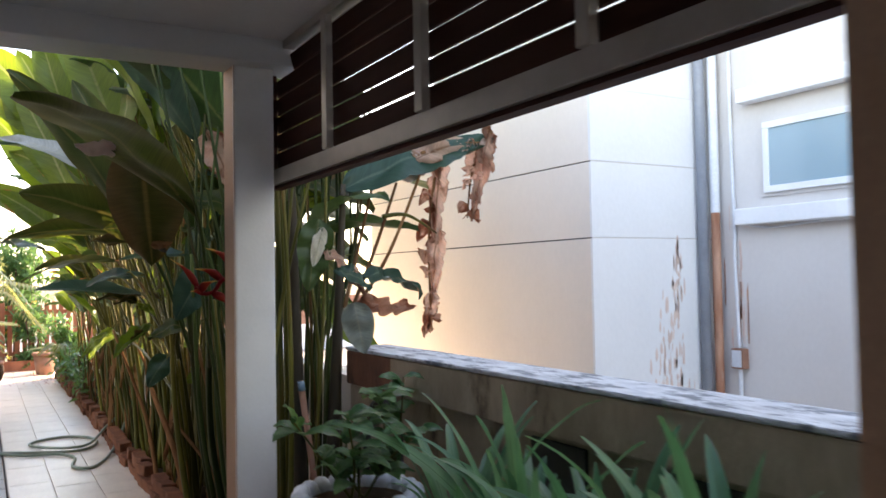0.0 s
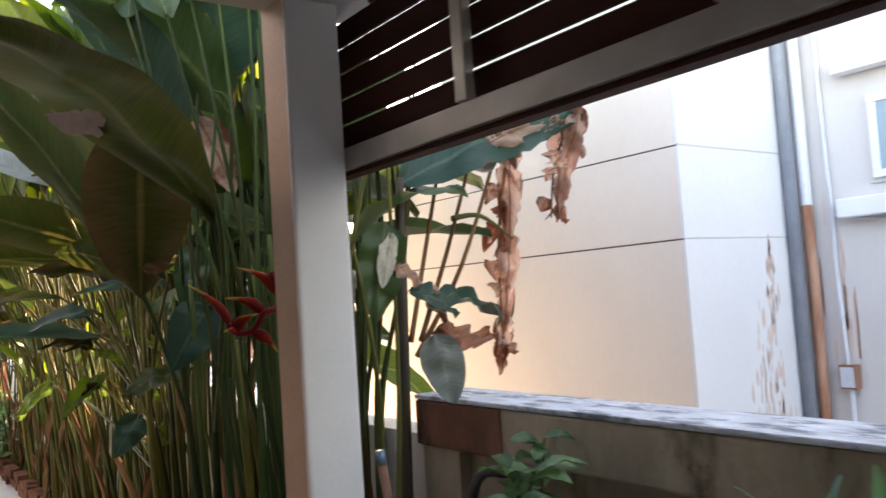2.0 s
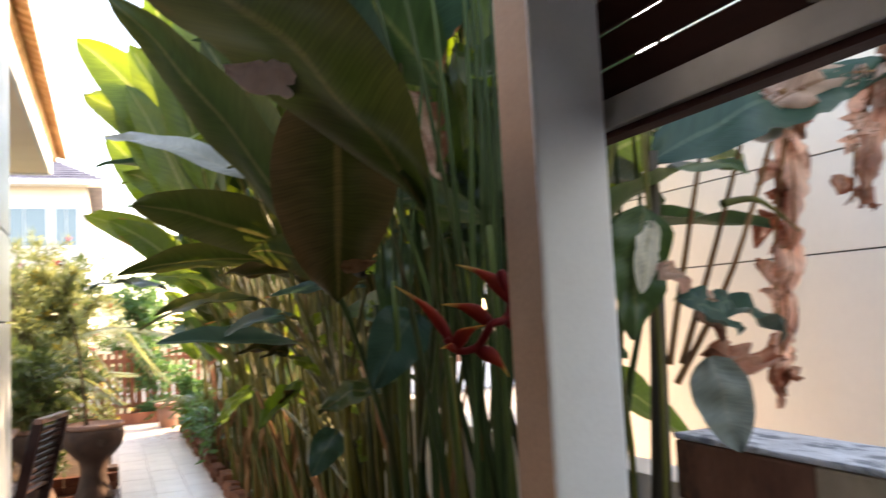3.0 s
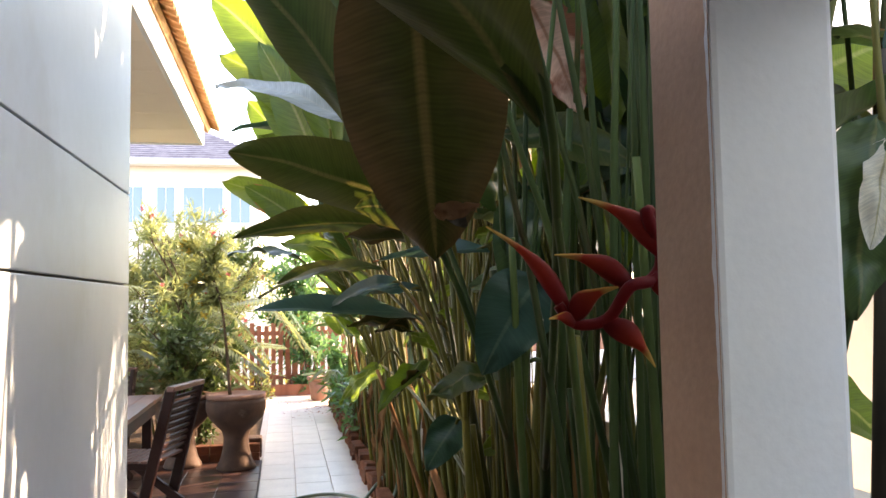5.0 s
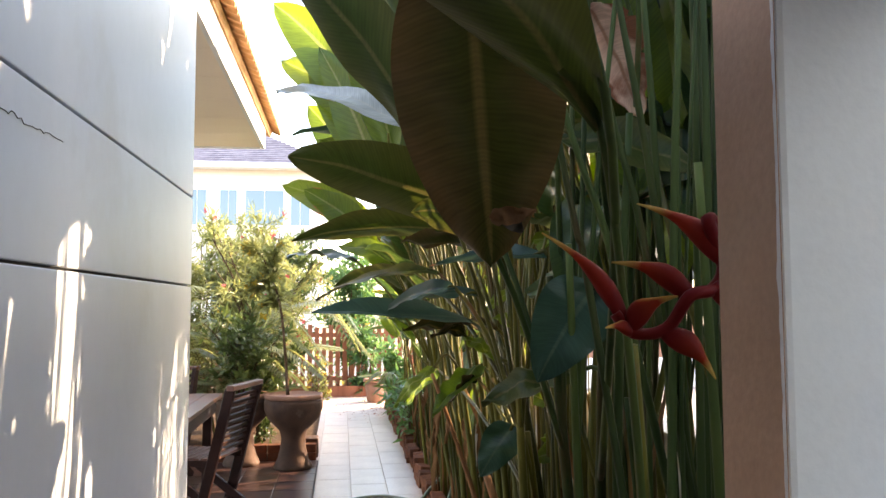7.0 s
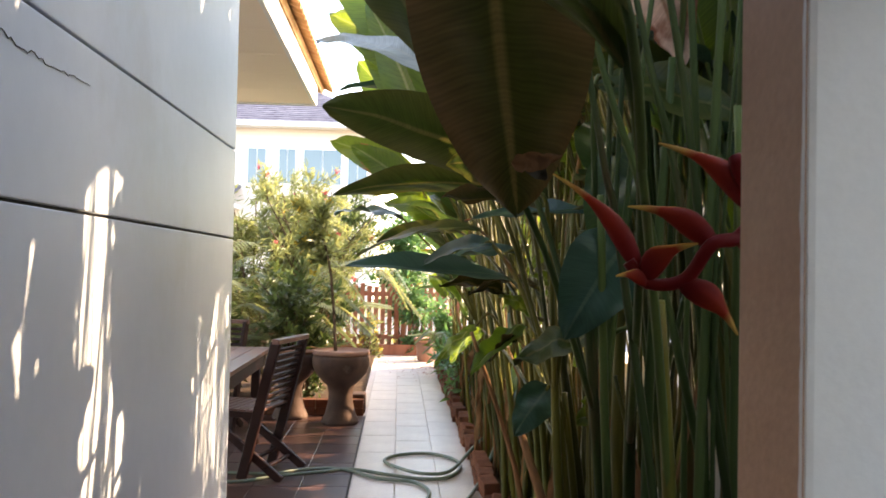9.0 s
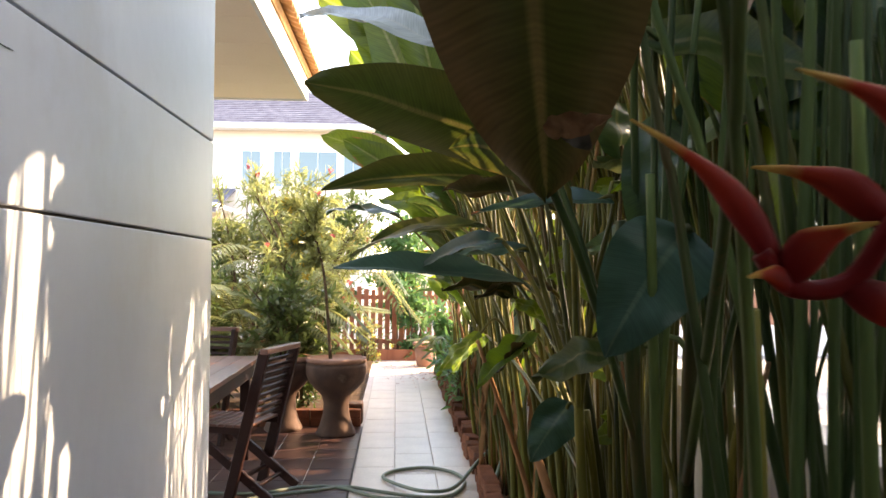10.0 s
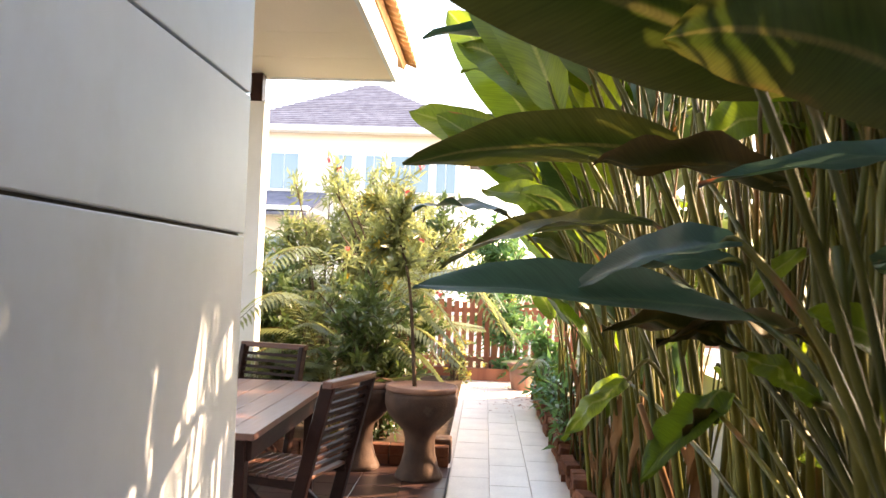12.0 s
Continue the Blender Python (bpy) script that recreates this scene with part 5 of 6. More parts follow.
# low foliage among the stalks further along, added to keep sun off the terrace, and small sunlit leaves between them
rng = random.Random(412)
for i in range(18):
    far = i < 12
    y = 7.5 + 0.24 * i if far else 5.3 + 0.32 * (i - 12)
    x = rng.uniform(1.26, 1.44) if far else rng.uniform(1.10, 1.35)
    lv = []
    for k in range(4):
        base = Vector((x + rng.uniform(-0.06, 0.06), y + rng.uniform(-0.12, 0.12), rng.uniform(0.75, 1.75)))
        end = base + (Vector((rng.uniform(-0.1, 0.1), rng.uniform(-0.25, 0.25), -rng.uniform(0.3, 0.5))) if far else Vector((rng.uniform(-0.25, 0.2), rng.uniform(-0.25, 0.2), rng.uniform(-0.25, 0.12))))
        lv.append((base, end, rng.uniform(0.16, 0.24) if far else rng.uniform(0.06, 0.11), rng.choice((M_LEAFY, M_LEAF)) if far else M_LEAFY, dict(sag=0.03, face=(0.75, 0.35, 0.4) if far else (-0.4, -0.6, 0.6), fold=0.2, wave=0.012)))
    shoot(x, y, rng.uniform(0.9, 1.4), (rng.uniform(-0.08, 0.08), rng.uniform(-0.1, 0.1)), lv, 2500 + i, False, rng.uniform(0.008, 0.014), label="heliconia shoot with leaves low among the stalks")

# dark broad leaves high among the stalks
rng = random.Random(518)
for i in range(8):
    y = 4.85 + 0.17 * i
    lv = []
    for k in range(3):
        base = Vector((rng.uniform(1.12, 1.34), y + rng.uniform(-0.1, 0.1), rng.uniform(1.78, 2.5)))
        end = base + Vector((rng.uniform(-0.36, 0.05), rng.uniform(-0.25, 0.25), rng.uniform(-0.1, 0.35)))
        lv.append((base, end, rng.uniform(0.18, 0.27), rng.choice((M_LEAFG, M_LEAF, M_LEAFY)), dict(sag=0.05, face=(-0.2, rng.uniform(-0.8, 0.6), 0.7), fold=0.25, wave=0.014)))
    shoot(rng.uniform(1.16, 1.36), y, rng.uniform(1.4, 1.7), (rng.uniform(-0.1, 0.05), rng.uniform(-0.15, 0.15)), lv, 2700 + i, False, rng.uniform(0.010, 0.018), label="heliconia shoot with broad dark leaves high among the stalks")

# sunlit leaves rising high over the path's edge
rng = random.Random(68)
for i in range(9):
    y = 6.0 + 0.28 * i
    lv = []
    for k in range(2):
        base = Vector((rng.uniform(0.62, 0.95), y + rng.uniform(-0.15, 0.15), rng.uniform(2.15, 2.6)))
        end = base + Vector((-rng.uniform(0.15, 0.55), rng.uniform(-0.1, 0.3), rng.uniform(0.75, 1.15)))
        lv.append((base, end, rng.uniform(0.24, 0.34), rng.choice((M_LEAFY, M_LEAFY, M_LEAF)), dict(sag=0.05, face=(-0.5, -0.7, 0.4), fold=0.2, wave=0.015)))
    shoot(1.15, y, 1.9, (-0.2, 0.0), lv, 2300 + i, False, 0.02, label="heliconia shoot with sunlit yellow-green leaves", keep=True)

# leaves that lean over the path further along
rng = random.Random(29)
for i in range(11):
    x, y = rng.uniform(1.07, 1.22), 7.9 + 0.30 * i
    lv = []
    for k in range(4):
        zb = rng.uniform(1.0, 2.3)
        base = Vector((x - rng.uniform(0.05, 0.2), y + rng.uniform(-0.15, 0.15), zb))
        end = base + Vector((-rng.uniform(0.15, 0.42), rng.uniform(-0.2, 0.4), rng.uniform(0.1, 0.6)))
        lv.append((base, end, rng.uniform(0.16, 0.26), rng.choice((M_LEAFY, M_LEAFY, M_LEAF, M_LEAFG)), dict(sag=0.06, face=(-0.3, rng.uniform(-0.8, 0.2), 0.8), fold=0.25, wave=0.015)))
    shoot(x, y, rng.uniform(1.0, 1.6), (rng.uniform(-0.12, 0.0), rng.uniform(-0.1, 0.1)), lv, 1400 + i, False, rng.uniform(0.012, 0.02), label="heliconia shoot with broad leaves leaning over the path")

# withered leaves hanging among the stalks
rng = random.Random(91)
for i in range(30):
    x, y = rng.uniform(1.03, 1.22), 4.4 + 6.0 * rng.random() ** 1.2
    z = rng.uniform(0.25, 0.95)
    wl = thing("withered_leaf", "withered reddish-brown leaf hanging in the clump", "leaf", (x, y, z), "withered leaves")
    e = Vector((x + rng.uniform(-0.08, 0.05), y + rng.uniform(-0.1, 0.1), max(0.06, z - rng.uniform(0.2, 0.45))))
    part("blade", bladed((x, y, z), e, rng.uniform(0.03, 0.08), sag=0.01, face=(-0.6, -0.7, 0.2), fold=0.5, wave=0.02, rag=0.6, seed=900 + i, nv=10, nu=4, curl=1.5), M_STEMD, wl)
    part("stalk", tubed([(x + 0.03, y + 0.02, 0.03), (x + 0.01, y, z * 0.6), (x, y, z + 0.01)], 0.007, 0.004, 5), M_STEMD, wl, "", True)

# ground-cover leaves along the bed's edge
rng = random.Random(5)
for i in range(6):
    y = 10.3 + i * 0.62
    shrub("edging_plant", "low leafy green plant at the edge of the bed", "plant", 1.06 + rng.uniform(-0.05, 0.1), y, 0.04, rng.uniform(0.35, 0.65), 0.24, 130, 0.15, 0.04, rng.choice((M_SMALL, M_LEAFY)), 300 + i, 0.008, 6, 0.2, "edging plants", 0.1)

# flower
fl = thing("heliconia_flower", "hanging red heliconia flower with yellow-tipped bracts", "flower", (1.13, 3.36, 0.045))


def fpt(px, py, dy=0.0):
    return Vector((0.77 + (px - 1053) * 0.00084, 3.2 + dy, 1.42 - (py - 510) * 0.00082))


def bract(p, q, width, bend, name="bract"):
    b = bmesh.new()
    uvl = b.loops.layers.uv.verify()
    p, q = Vector(p), Vector(q)
    ax = q - p
    s = ax.cross(Vector((0.2, -1, 0.1))).normalized()
    n = s.cross(ax).normalized()
    rows = []
    for i in range(11):
        v = i / 10
        c = p + ax * v + s * bend * math.sin(math.pi * v) * ax.length
        w = width / 2 * (0.55 + 0.6 * math.sin(math.pi * min(1, v * 1.5))) * (1 - v ** 2.2) + 0.0012
        rows.append([(b.verts.new(c + s * w * math.cos(a) + n * w * 0.6 * math.sin(a)), math.cos(a) * (1 if bend > 0 else -1), v) for k, a in enumerate([2 * math.pi * k / 10 for k in range(10)])])
    for a, c in zip(rows, rows[1:]):
        for k in range(10):
            quad = (a[k], a[(k + 1) % 10], c[(k + 1) % 10], c[k])
            f = b.faces.new([z[0] for z in quad])
            f.smooth = True
            for lp, z in zip(f.loops, quad):
                lp[uvl].uv = (z[1], z[2])
    b.faces.new([z[0] for z in rows[0]][::-1])
    return part(name, b, M_BRACT, fl)


part("stalk", tubed(smooth_line([(1.13, 3.36, 0.03), (1.12, 3.35, 1.0), (1.10, 3.33, 1.9), (1.06, 3.28, 2.06), (1.025, 3.255, 1.95), (1.02, 3.25, 1.85)], 5), 0.014, 0.010, 8), M_STEM, fl, "green flower stalk", True)
part("rachis", tubed(smooth_line([(1.02, 3.25, 1.85), (0.97, 3.22, 1.66), fpt(1215, 372, .03), fpt(1160, 362), fpt(1190, 440, .01), fpt(1165, 480), fpt(1120, 492, -.01), fpt(1085, 545), fpt(1030, 552), fpt(1000, 520)], 5), 0.011, 0.008, 8), M_BRACT, fl, "", True)
bract(fpt(1015, 530), fpt(900, 382, 0.06), 0.026, 0.10)
bract(fpt(1020, 545), fpt(1090, 492, -0.03), 0.030, -0.14)
bract(fpt(1030, 552), fpt(972, 542, -0.03), 0.016, 0.10)
bract(fpt(1130, 492), fpt(1008, 434, 0.03), 0.032, 0.12)
bract(fpt(1082, 550), fpt(1155, 626, -0.02), 0.034, -0.12)
bract(fpt(1195, 440), fpt(1058, 332, 0.04), 0.036, 0.12)
bract(fpt(1165, 470), fpt(1225, 560, 0.0), 0.036, -0.12)
bract(fpt(1200, 450), fpt(1290, 380, 0.05), 0.034, 0.1)

# ---- banana plant by the boundary wall ----
ban = thing("banana_plant", "banana plant with torn dry brown leaves drooping over the wall", "plant", (1.36, 3.40, 0.045))
part("pseudostem", tubed(smooth_line([(1.36, 3.42, 0.03), (1.38, 3.42, 0.6), (1.42, 3.42, 1.3), (1.45, 3.42, 1.87)], 6), 0.042, 0.012, 12), M_SHEATH, ban, "", True)
part("pseudostem", tubed(smooth_line([(1.26, 3.52, 0.03), (1.25, 3.5, 0.8), (1.22, 3.46, 1.5), (1.20, 3.42, 2.1)], 6), 0.042, 0.012, 12), M_SHEATH, ban, "", True)
part("leaf", bladed((1.45, 3.42, 1.86), (2.14, 3.20, 2.08), 0.25, sag=0.04, face=(0.0, -0.75, 0.65), fold=0.15, rag=0.5, seed=71, nv=26, nu=8), M_LEAFT, ban, "bluish green leaf browning at its end")
part("leaf", bladed((1.72, 3.34, 1.95), (2.10, 3.24, 2.10), 0.16, sag=0.02, face=(0.0, -0.9, 0.3), fold=0.3, rag=0.7, wave=0.05, seed=72, nv=20), M_LEAFD, ban, "dry brown leaf")


def torn_leaf(p, q, width, lobes, seed):
    """A dead hanging leaf: a rib with torn, curled strips along both sides."""
    rng = random.Random(seed)
    p, q = Vector(p), Vector(q)
    mid = (p + q) / 2 + Vector((-0.02, 0.03, 0.02))
    line = smooth_line([p, mid, q], 12)
    rib = part("dead_leaf", tubed(line, 0.009, 0.003, 6), M_STEMD, ban, "crumpled dry brown leaf", True)
    for k in range(lobes):
        v = (k + rng.uniform(0.2, 0.8)) / lobes
        c = line[int(v * (len(line) - 1))]
        s = (-1, 1)[k % 2]
        ln = width * rng.uniform(0.45, 1.0) * (0.55 + 0.6 * math.sin(math.pi * min(0.95, v + 0.15)))
        e = c + Vector((s * ln * rng.uniform(0.35, 0.8), -s * ln * rng.uniform(-0.2, 0.5), -ln * rng.uniform(0.2, 0.9)))
        part("strip", bladed(c, e, rng.uniform(0.06, 0.13), sag=rng.uniform(-0.01, 0.035), face=(rng.uniform(-.6, .6), -0.9, rng.uniform(-.2, .6)), fold=rng.uniform(-.3, .5), wave=0.022, rag=0.6, seed=seed * 50 + k, nv=9, nu=6, curl=rng.uniform(0.8, 2.2), shape=0.5), M_LEAFD, rib)


torn_leaf((1.95, 3.40, 2.06), (1.98, 3.55, 1.16), 0.12, 15, 73)
torn_leaf((2.12, 3.18, 2.13), (2.06, 3.32, 1.72), 0.13, 10, 74)
torn_leaf((1.80, 3.30, 2.02), (2.10, 3.22, 2.08), 0.12, 12, 75)
for k, (p, q, w) in enumerate((((1.955, 3.40, 2.06), (1.965, 3.47, 1.60), 0.13), ((1.97, 3.46, 1.68), (1.985, 3.55, 1.30), 0.12), ((1.98, 3.53, 1.36), (1.925, 3.53, 1.13), 0.10), ((2.12, 3.19, 2.13), (2.07, 3.30, 1.70), 0.11), ((1.86, 3.30, 2.06), (1.94, 3.38, 1.92), 0.10))):
    part("dead_leaf", bladed(p, q, w, sag=0.015, face=(-0.55, -0.8, 0.1), fold=0.25, wave=0.05, rag=0.85, seed=260 + k, nv=30, nu=10, curl=1.0, shape=0.55), M_LEAFD, ban, "crumpled dry tan leaf")
part("leaf", bladed((1.40, 3.20, 1.33), (1.425, 3.15, 1.11), 0.14, sag=0.0, face=(-0.4, -0.9, 0), fold=0.1, seed=75, shape=0.7), M_LEAFP, ban, "grey-green hanging leaf")
part("withered_curl", bladed((1.262, 3.205, 1.655), (1.212, 3.195, 1.485), 0.062, sag=0.0, face=(-0.3, -0.95, 0.1), fold=0.2, wave=0.008, rag=0.3, seed=82, shape=0.7), M_PALE_LEAF, ban, "pale cream withered curl of a leaf")
part("leaf", bladed((1.25, 3.22, 1.69), (1.20, 3.22, 1.38), 0.15, sag=0.01, face=(-0.2, -0.95, 0.1), fold=0.2, seed=76, shape=0.7), M_LEAF, ban, "dark green hanging leaf")
part("dead_leaf", bladed((1.26, 3.20, 1.55), (1.46, 3.20, 1.37), 0.09, sag=0.03, face=(0.3, -0.8, 0.5), fold=0.4, wave=0.03, rag=0.5, seed=77, nv=20, curl=1.4), M_LEAFD, ban, "curled brown leaf")
part("leaf", bladed((1.30, 3.18, 1.47), (1.46, 3.16, 1.38), 0.10, sag=0.02, face=(0.0, -0.7, 0.7), fold=0.2, seed=78), M_LEAFT, ban)
part("leaf", bladed((1.48, 3.30, 1.43), (1.84, 3.40, 1.34), 0.11, sag=0.05, face=(0.0, -0.6, 0.7), fold=0.3, rag=0.6, wave=0.03, seed=79, nv=24), M_LEAFT, ban, "torn green leaf with dry edge")
part("dead_leaf", bladed((1.46, 3.3, 1.33), (1.78, 3.34, 1.30), 0.07, sag=-0.02, face=(0.0, -0.8, 0.5), fold=0.5, rag=0.9, wave=0.05, seed=80, nv=24), M_LEAFD, ban)
for a, b, c in (((1.46, 3.4, 1.25), (1.66, 3.38, 1.55), (1.84, 3.35, 1.98)), ((1.48, 3.4, 1.30), (1.6, 3.38, 1.6), (1.69, 3.35, 1.88)), ((1.44, 3.4, 1.3), (1.52, 3.4, 1.6), (1.58, 3.38, 1.87))):
    part("petiole", tubed(smooth_line([a, b, c], 5), 0.010, 0.006, 6), M_STEMD, ban, "dry brown leaf stalk", True)
part("petiole", tubed(smooth_line([(1.62, 3.36, 1.72), (1.75, 3.36, 1.73), (1.93, 3.4, 1.65)], 6), 0.012, 0.004, 6), M_STEM, ban, "", True)
part("dry_band", bladed((1.70, 3.335, 1.90), (1.86, 3.285, 2.01), 0.15, sag=0.01, face=(0.0, -0.75, 0.65), fold=0.12, rag=0.4, wave=0.012, seed=83, nv=14, shape=0.7), M_PEEL, ban, "dry pinkish-brown band across a leaf")
rng = random.Random(9)
for i in range(11):
    x, y = rng.uniform(1.40, 1.60), rng.uniform(3.66, 4.0)
    part("petiole", tubed(smooth_line([(min(x, 1.45), y, 0.03), (min(x, 1.47), y, 1.0), (x + rng.uniform(-.03, .06), y, 1.6), (x + rng.uniform(-.03, .12), y + rng.uniform(-.1, .1), rng.uniform(2.2, 2.6))], 5), rng.uniform(0.007, 0.013), 0.006, 6), M_STEMG, ban, "", True)
for i in range(9):
    x, y = rng.uniform(1.05, 1.44), rng.uniform(3.2, 3.75)
    part("petiole", tubed(smooth_line([(x, y, 0.03), (x + rng.uniform(-.05, .1), y + rng.uniform(-.05, .05), 1.1), (x + rng.uniform(-.05, .2), y + rng.uniform(-.1, .1), rng.uniform(1.9, 2.5))], 5), rng.uniform(0.008, 0.016), 0.006, 6), M_STEM, ban, "", True)

# ---- pots by the boundary wall ----
wp = thing("white_planter", "white ceramic planter with a scalloped rim", "planter", (1.10, 2.50, 0.0))
prof = [(0.15, 0.003), (0.17, 0.03), (0.15, 0.1), (0.10, 0.25), (0.12, 0.38), (0.18, 0.50), (0.20, 0.66), (0.20, 0.70)]
part("bowl", lathed(prof + [(0.175, 0.70), (0.17, 0.66)], 1.10, 2.50, 36), M_WPOT, wp, "", True)
sc = bmesh.new()
for k in range(20):
    a = 2 * math.pi * k / 20
    bmesh.ops.create_uvsphere(sc, u_segments=8, v_segments=6, radius=0.034, matrix=Matrix.Translation((1.10 + 0.195 * math.cos(a), 2.50 + 0.195 * math.sin(a), 0.705)))
part("rim", sc, M_WPOT, wp, "", True)
part("soil", lathed([(0.168, 0.665), (0.168, 0.69)], 1.10, 2.50, 24), M_SOIL, wp)


def leafy(name, label, x, y, z0, tops, leaf, width, material, seed):
    """A potted shrub with single broad leaves on thin stems."""
    rng = random.Random(seed)
    ob = thing(name, label, "plant", (x, y, z0))
    for t in tops:
        t = Vector(t)
        line = smooth_line([(x + rng.uniform(-.05, .05), y + rng.uniform(-.05, .05), z0), (Vector((x, y, z0)) + t) / 2 + rvec(rng) * 0.03, t], 6)
        part("stem", tubed(line, 0.006, 0.003, 6), M_STEM, ob, "", True)
        for k in range(15):
            p = line[rng.randint(4, len(line) - 1)]
            d = rvec(rng, 0.5)
            d.z = abs(d.z) * 0.6
            ln = leaf * rng.uniform(0.6, 1.2)
            part("leaf", bladed(p, p + d * ln - Vector((0, 0, ln * 0.15)), width * ln / leaf, sag=ln * 0.12, face=(-d.x * .4 + rng.uniform(-.3, .3), -d.y * .4 - 0.3, 1), fold=0.25, wave=0.004, nv=7, nu=4, seed=rng.randint(0, 999)), material, ob)
    return ob


leafy("potted_shrub", "leafy green shrub growing in a white planter", 1.10, 2.50, 0.67, [(0.86, 2.45, 0.98), (1.02, 2.4, 1.0), (1.2, 2.55, 1.02), (1.12, 2.62, 0.92), (1.28, 2.42, 0.9)], 0.13, 0.06, M_SMALL, 41)
pot2 = thing("clay_pot", "dark clay pot by the boundary wall", "pot", (1.34, 2.78, 0))
part("bowl", lathed([(0.08, 0.003), (0.11, 0.25), (0.125, 0.5), (0.125, 0.52), (0.11, 0.52), (0.105, 0.48)], 1.34, 2.78, 26), M_CLAY, pot2, "", True)
leafy("potted_shrub", "bright green leafy shrub in a dark clay pot", 1.34, 2.78, 0.50, [(1.38, 2.70, 1.06), (1.30, 2.75, 0.98), (1.40, 2.84, 0.92), (1.36, 2.66, 0.86)], 0.12, 0.055, M_SMALL, 43)
tire = thing("bag_handle", "black curved rubber strap leaning on the wall", "strap", (1.40, 3.05, 0))
part("loop", tubed(smooth_line([(1.40, 3.10, 0.003), (1.40, 3.10, 0.6), (1.40, 3.04, 0.88), (1.42, 2.94, 0.93), (1.44, 2.87, 0.86), (1.44, 2.86, 0.3), (1.44, 2.86, 0.003)], 6), 0.016, n=8), M_JOINT, tire, "", True)
stick = thing("broom", "broom handle with a blue cap leaning by the stems", "broom", (1.16, 3.12, 0))
part("handle", tubed([(1.24, 3.06, 0.0), (1.13, 3.12, 0.98)], 0.013, n=10), M_CLAYL, stick, "", True)
part("cap", tubed([(1.1298, 3.1201, 0.982), (1.126, 3.122, 1.02)], 0.017, 0.014, 10), M_FARGLASS, stick, "blue plastic cap", True)

# strap-leaved plants in a trough
tr = thing("trough", "long grey concrete plant trough", "planter", (1.2, 1.4, 0))
part("body", boxed(1.03, 1.40, 0.72, 2.05, 0.003, 0.60, 0.012), M_COPE, tr)
part("soil", boxed(1.06, 1.37, 0.75, 2.02, 0.602, 0.615), M_SOIL, tr)
rng = random.Random(17)
for i, (x, y) in enumerate(((1.12, 0.92), (1.22, 1.10), (1.13, 1.30), (1.26, 1.42), (1.16, 1.60), (1.28, 1.78), (1.16, 1.92))):
    sp = thing("strap_plant", "strap-leaved plant with long arching green blades", "plant", (x, y, 0.61), "strap-leaved plants")
    for k in range(17):
        a = rng.uniform(0, 2 * math.pi)
        ln = rng.uniform(0.40, 0.74)
        out = rng.uniform(0.15, 0.8)
        end = Vector((x + math.cos(a) * ln * out, y + math.sin(a) * ln * out, 0.61 + ln * rng.uniform(0.45, 0.95) * (1.05 - 0.45 * out)))
        if end.x > 1.44 or end.x < 0.76:
            end.x = rng.uniform(0.84, 1.40)
        part("blade", bladed((x + 0.02 * math.cos(a), y + 0.02 * math.sin(a), 0.61), end, rng.uniform(0.03, 0.046) if y > 1.2 else rng.uniform(0.045, 0.075), sag=ln * (0.05 + 0.16 * out), face=(-math.cos(a) * .6, -math.sin(a) * .6, 0.9), fold=0.3, wave=0.003, nv=12, nu=2, seed=i * 40 + k, shape=0.6), M_STRAP, sp)

# ---- front garden ----
G = "garden shrubs"
shrub("oleander", "tall airy shrub with narrow grey-green leaves", "shrub", -0.55, 11.6, 0.04, 2.75, 0.75, 4940, 0.14, 0.022, M_GARDEN, 501, 0.022, 9, 0.1, G, 0.35, M_PINK)
shrub("oleander", "tall airy shrub with narrow grey-green leaves", "shrub", -1.35, 12.2, 0.04, 2.35, 0.8, 4560, 0.13, 0.024, M_GARDEN, 502, 0.022, 8, 0.1, G, 0.3)
shrub("oleander", "tall thin shrub with yellowing leaves", "shrub", -0.85, 13.2, 0.04, 2.3, 0.65, 3800, 0.12, 0.024, M_GARDEN, 503, 0.02, 8, 0.2, G, 0.3, M_YELLOW)
shrub("dark_shrub", "dense dark green shrub", "shrub", -1.3, 10.5, 0.04, 1.25, 0.6, 3230, 0.10, 0.04, M_GARDEND, 504, 0.015, 8, 0.1, G, 0.15)
shrub("dark_shrub", "dense dark green shrub behind the planters", "shrub", -0.45, 10.6, 0.04, 1.15, 0.55, 2850, 0.10, 0.035, M_GARDEND, 505, 0.015, 8, 0.1, G, 0.15)
shrub("yellow_shrub", "bushy shrub with yellow-green leaves", "shrub", 0.0, 14.55, 0.04, 0.62, 0.36, 420, 0.09, 0.03, M_GARDEN, 506, 0.012, 8, 0.1, G, 0.1, M_YELLOW)
shrub("yellow_shrub", "bushy shrub with yellow-green leaves", "shrub", -1.0, 14.2, 0.04, 1.5, 0.7, 3040, 0.10, 0.03, M_GARDEN, 507, 0.014, 8, 0.1, G, 0.1)
shrub("pot_tree", "slim small tree growing from a goblet planter", "tree", -0.05, 9.42, 0.62, 2.15, 0.42, 1000, 0.12, 0.028, M_GARDEN, 508, 0.017, 1, 0.2, G, 0.55, M_YELLOW)
shrub("pot_shrub", "small dark shrub growing from a goblet planter", "shrub", -0.52, 9.62, 0.60, 1.35, 0.38, 1520, 0.11, 0.035, M_GARDEND, 509, 0.012, 6, 0.1, G, 0.2)
shrub("edge_shrub", "green broad-leaved shrub at the path's end", "shrub", 1.2, 13.4, 0.04, 0.9, 0.36, 500, 0.14, 0.06, M_SMALL, 510, 0.012, 7, 0.1, G, 0.1)
rng = random.Random(33)
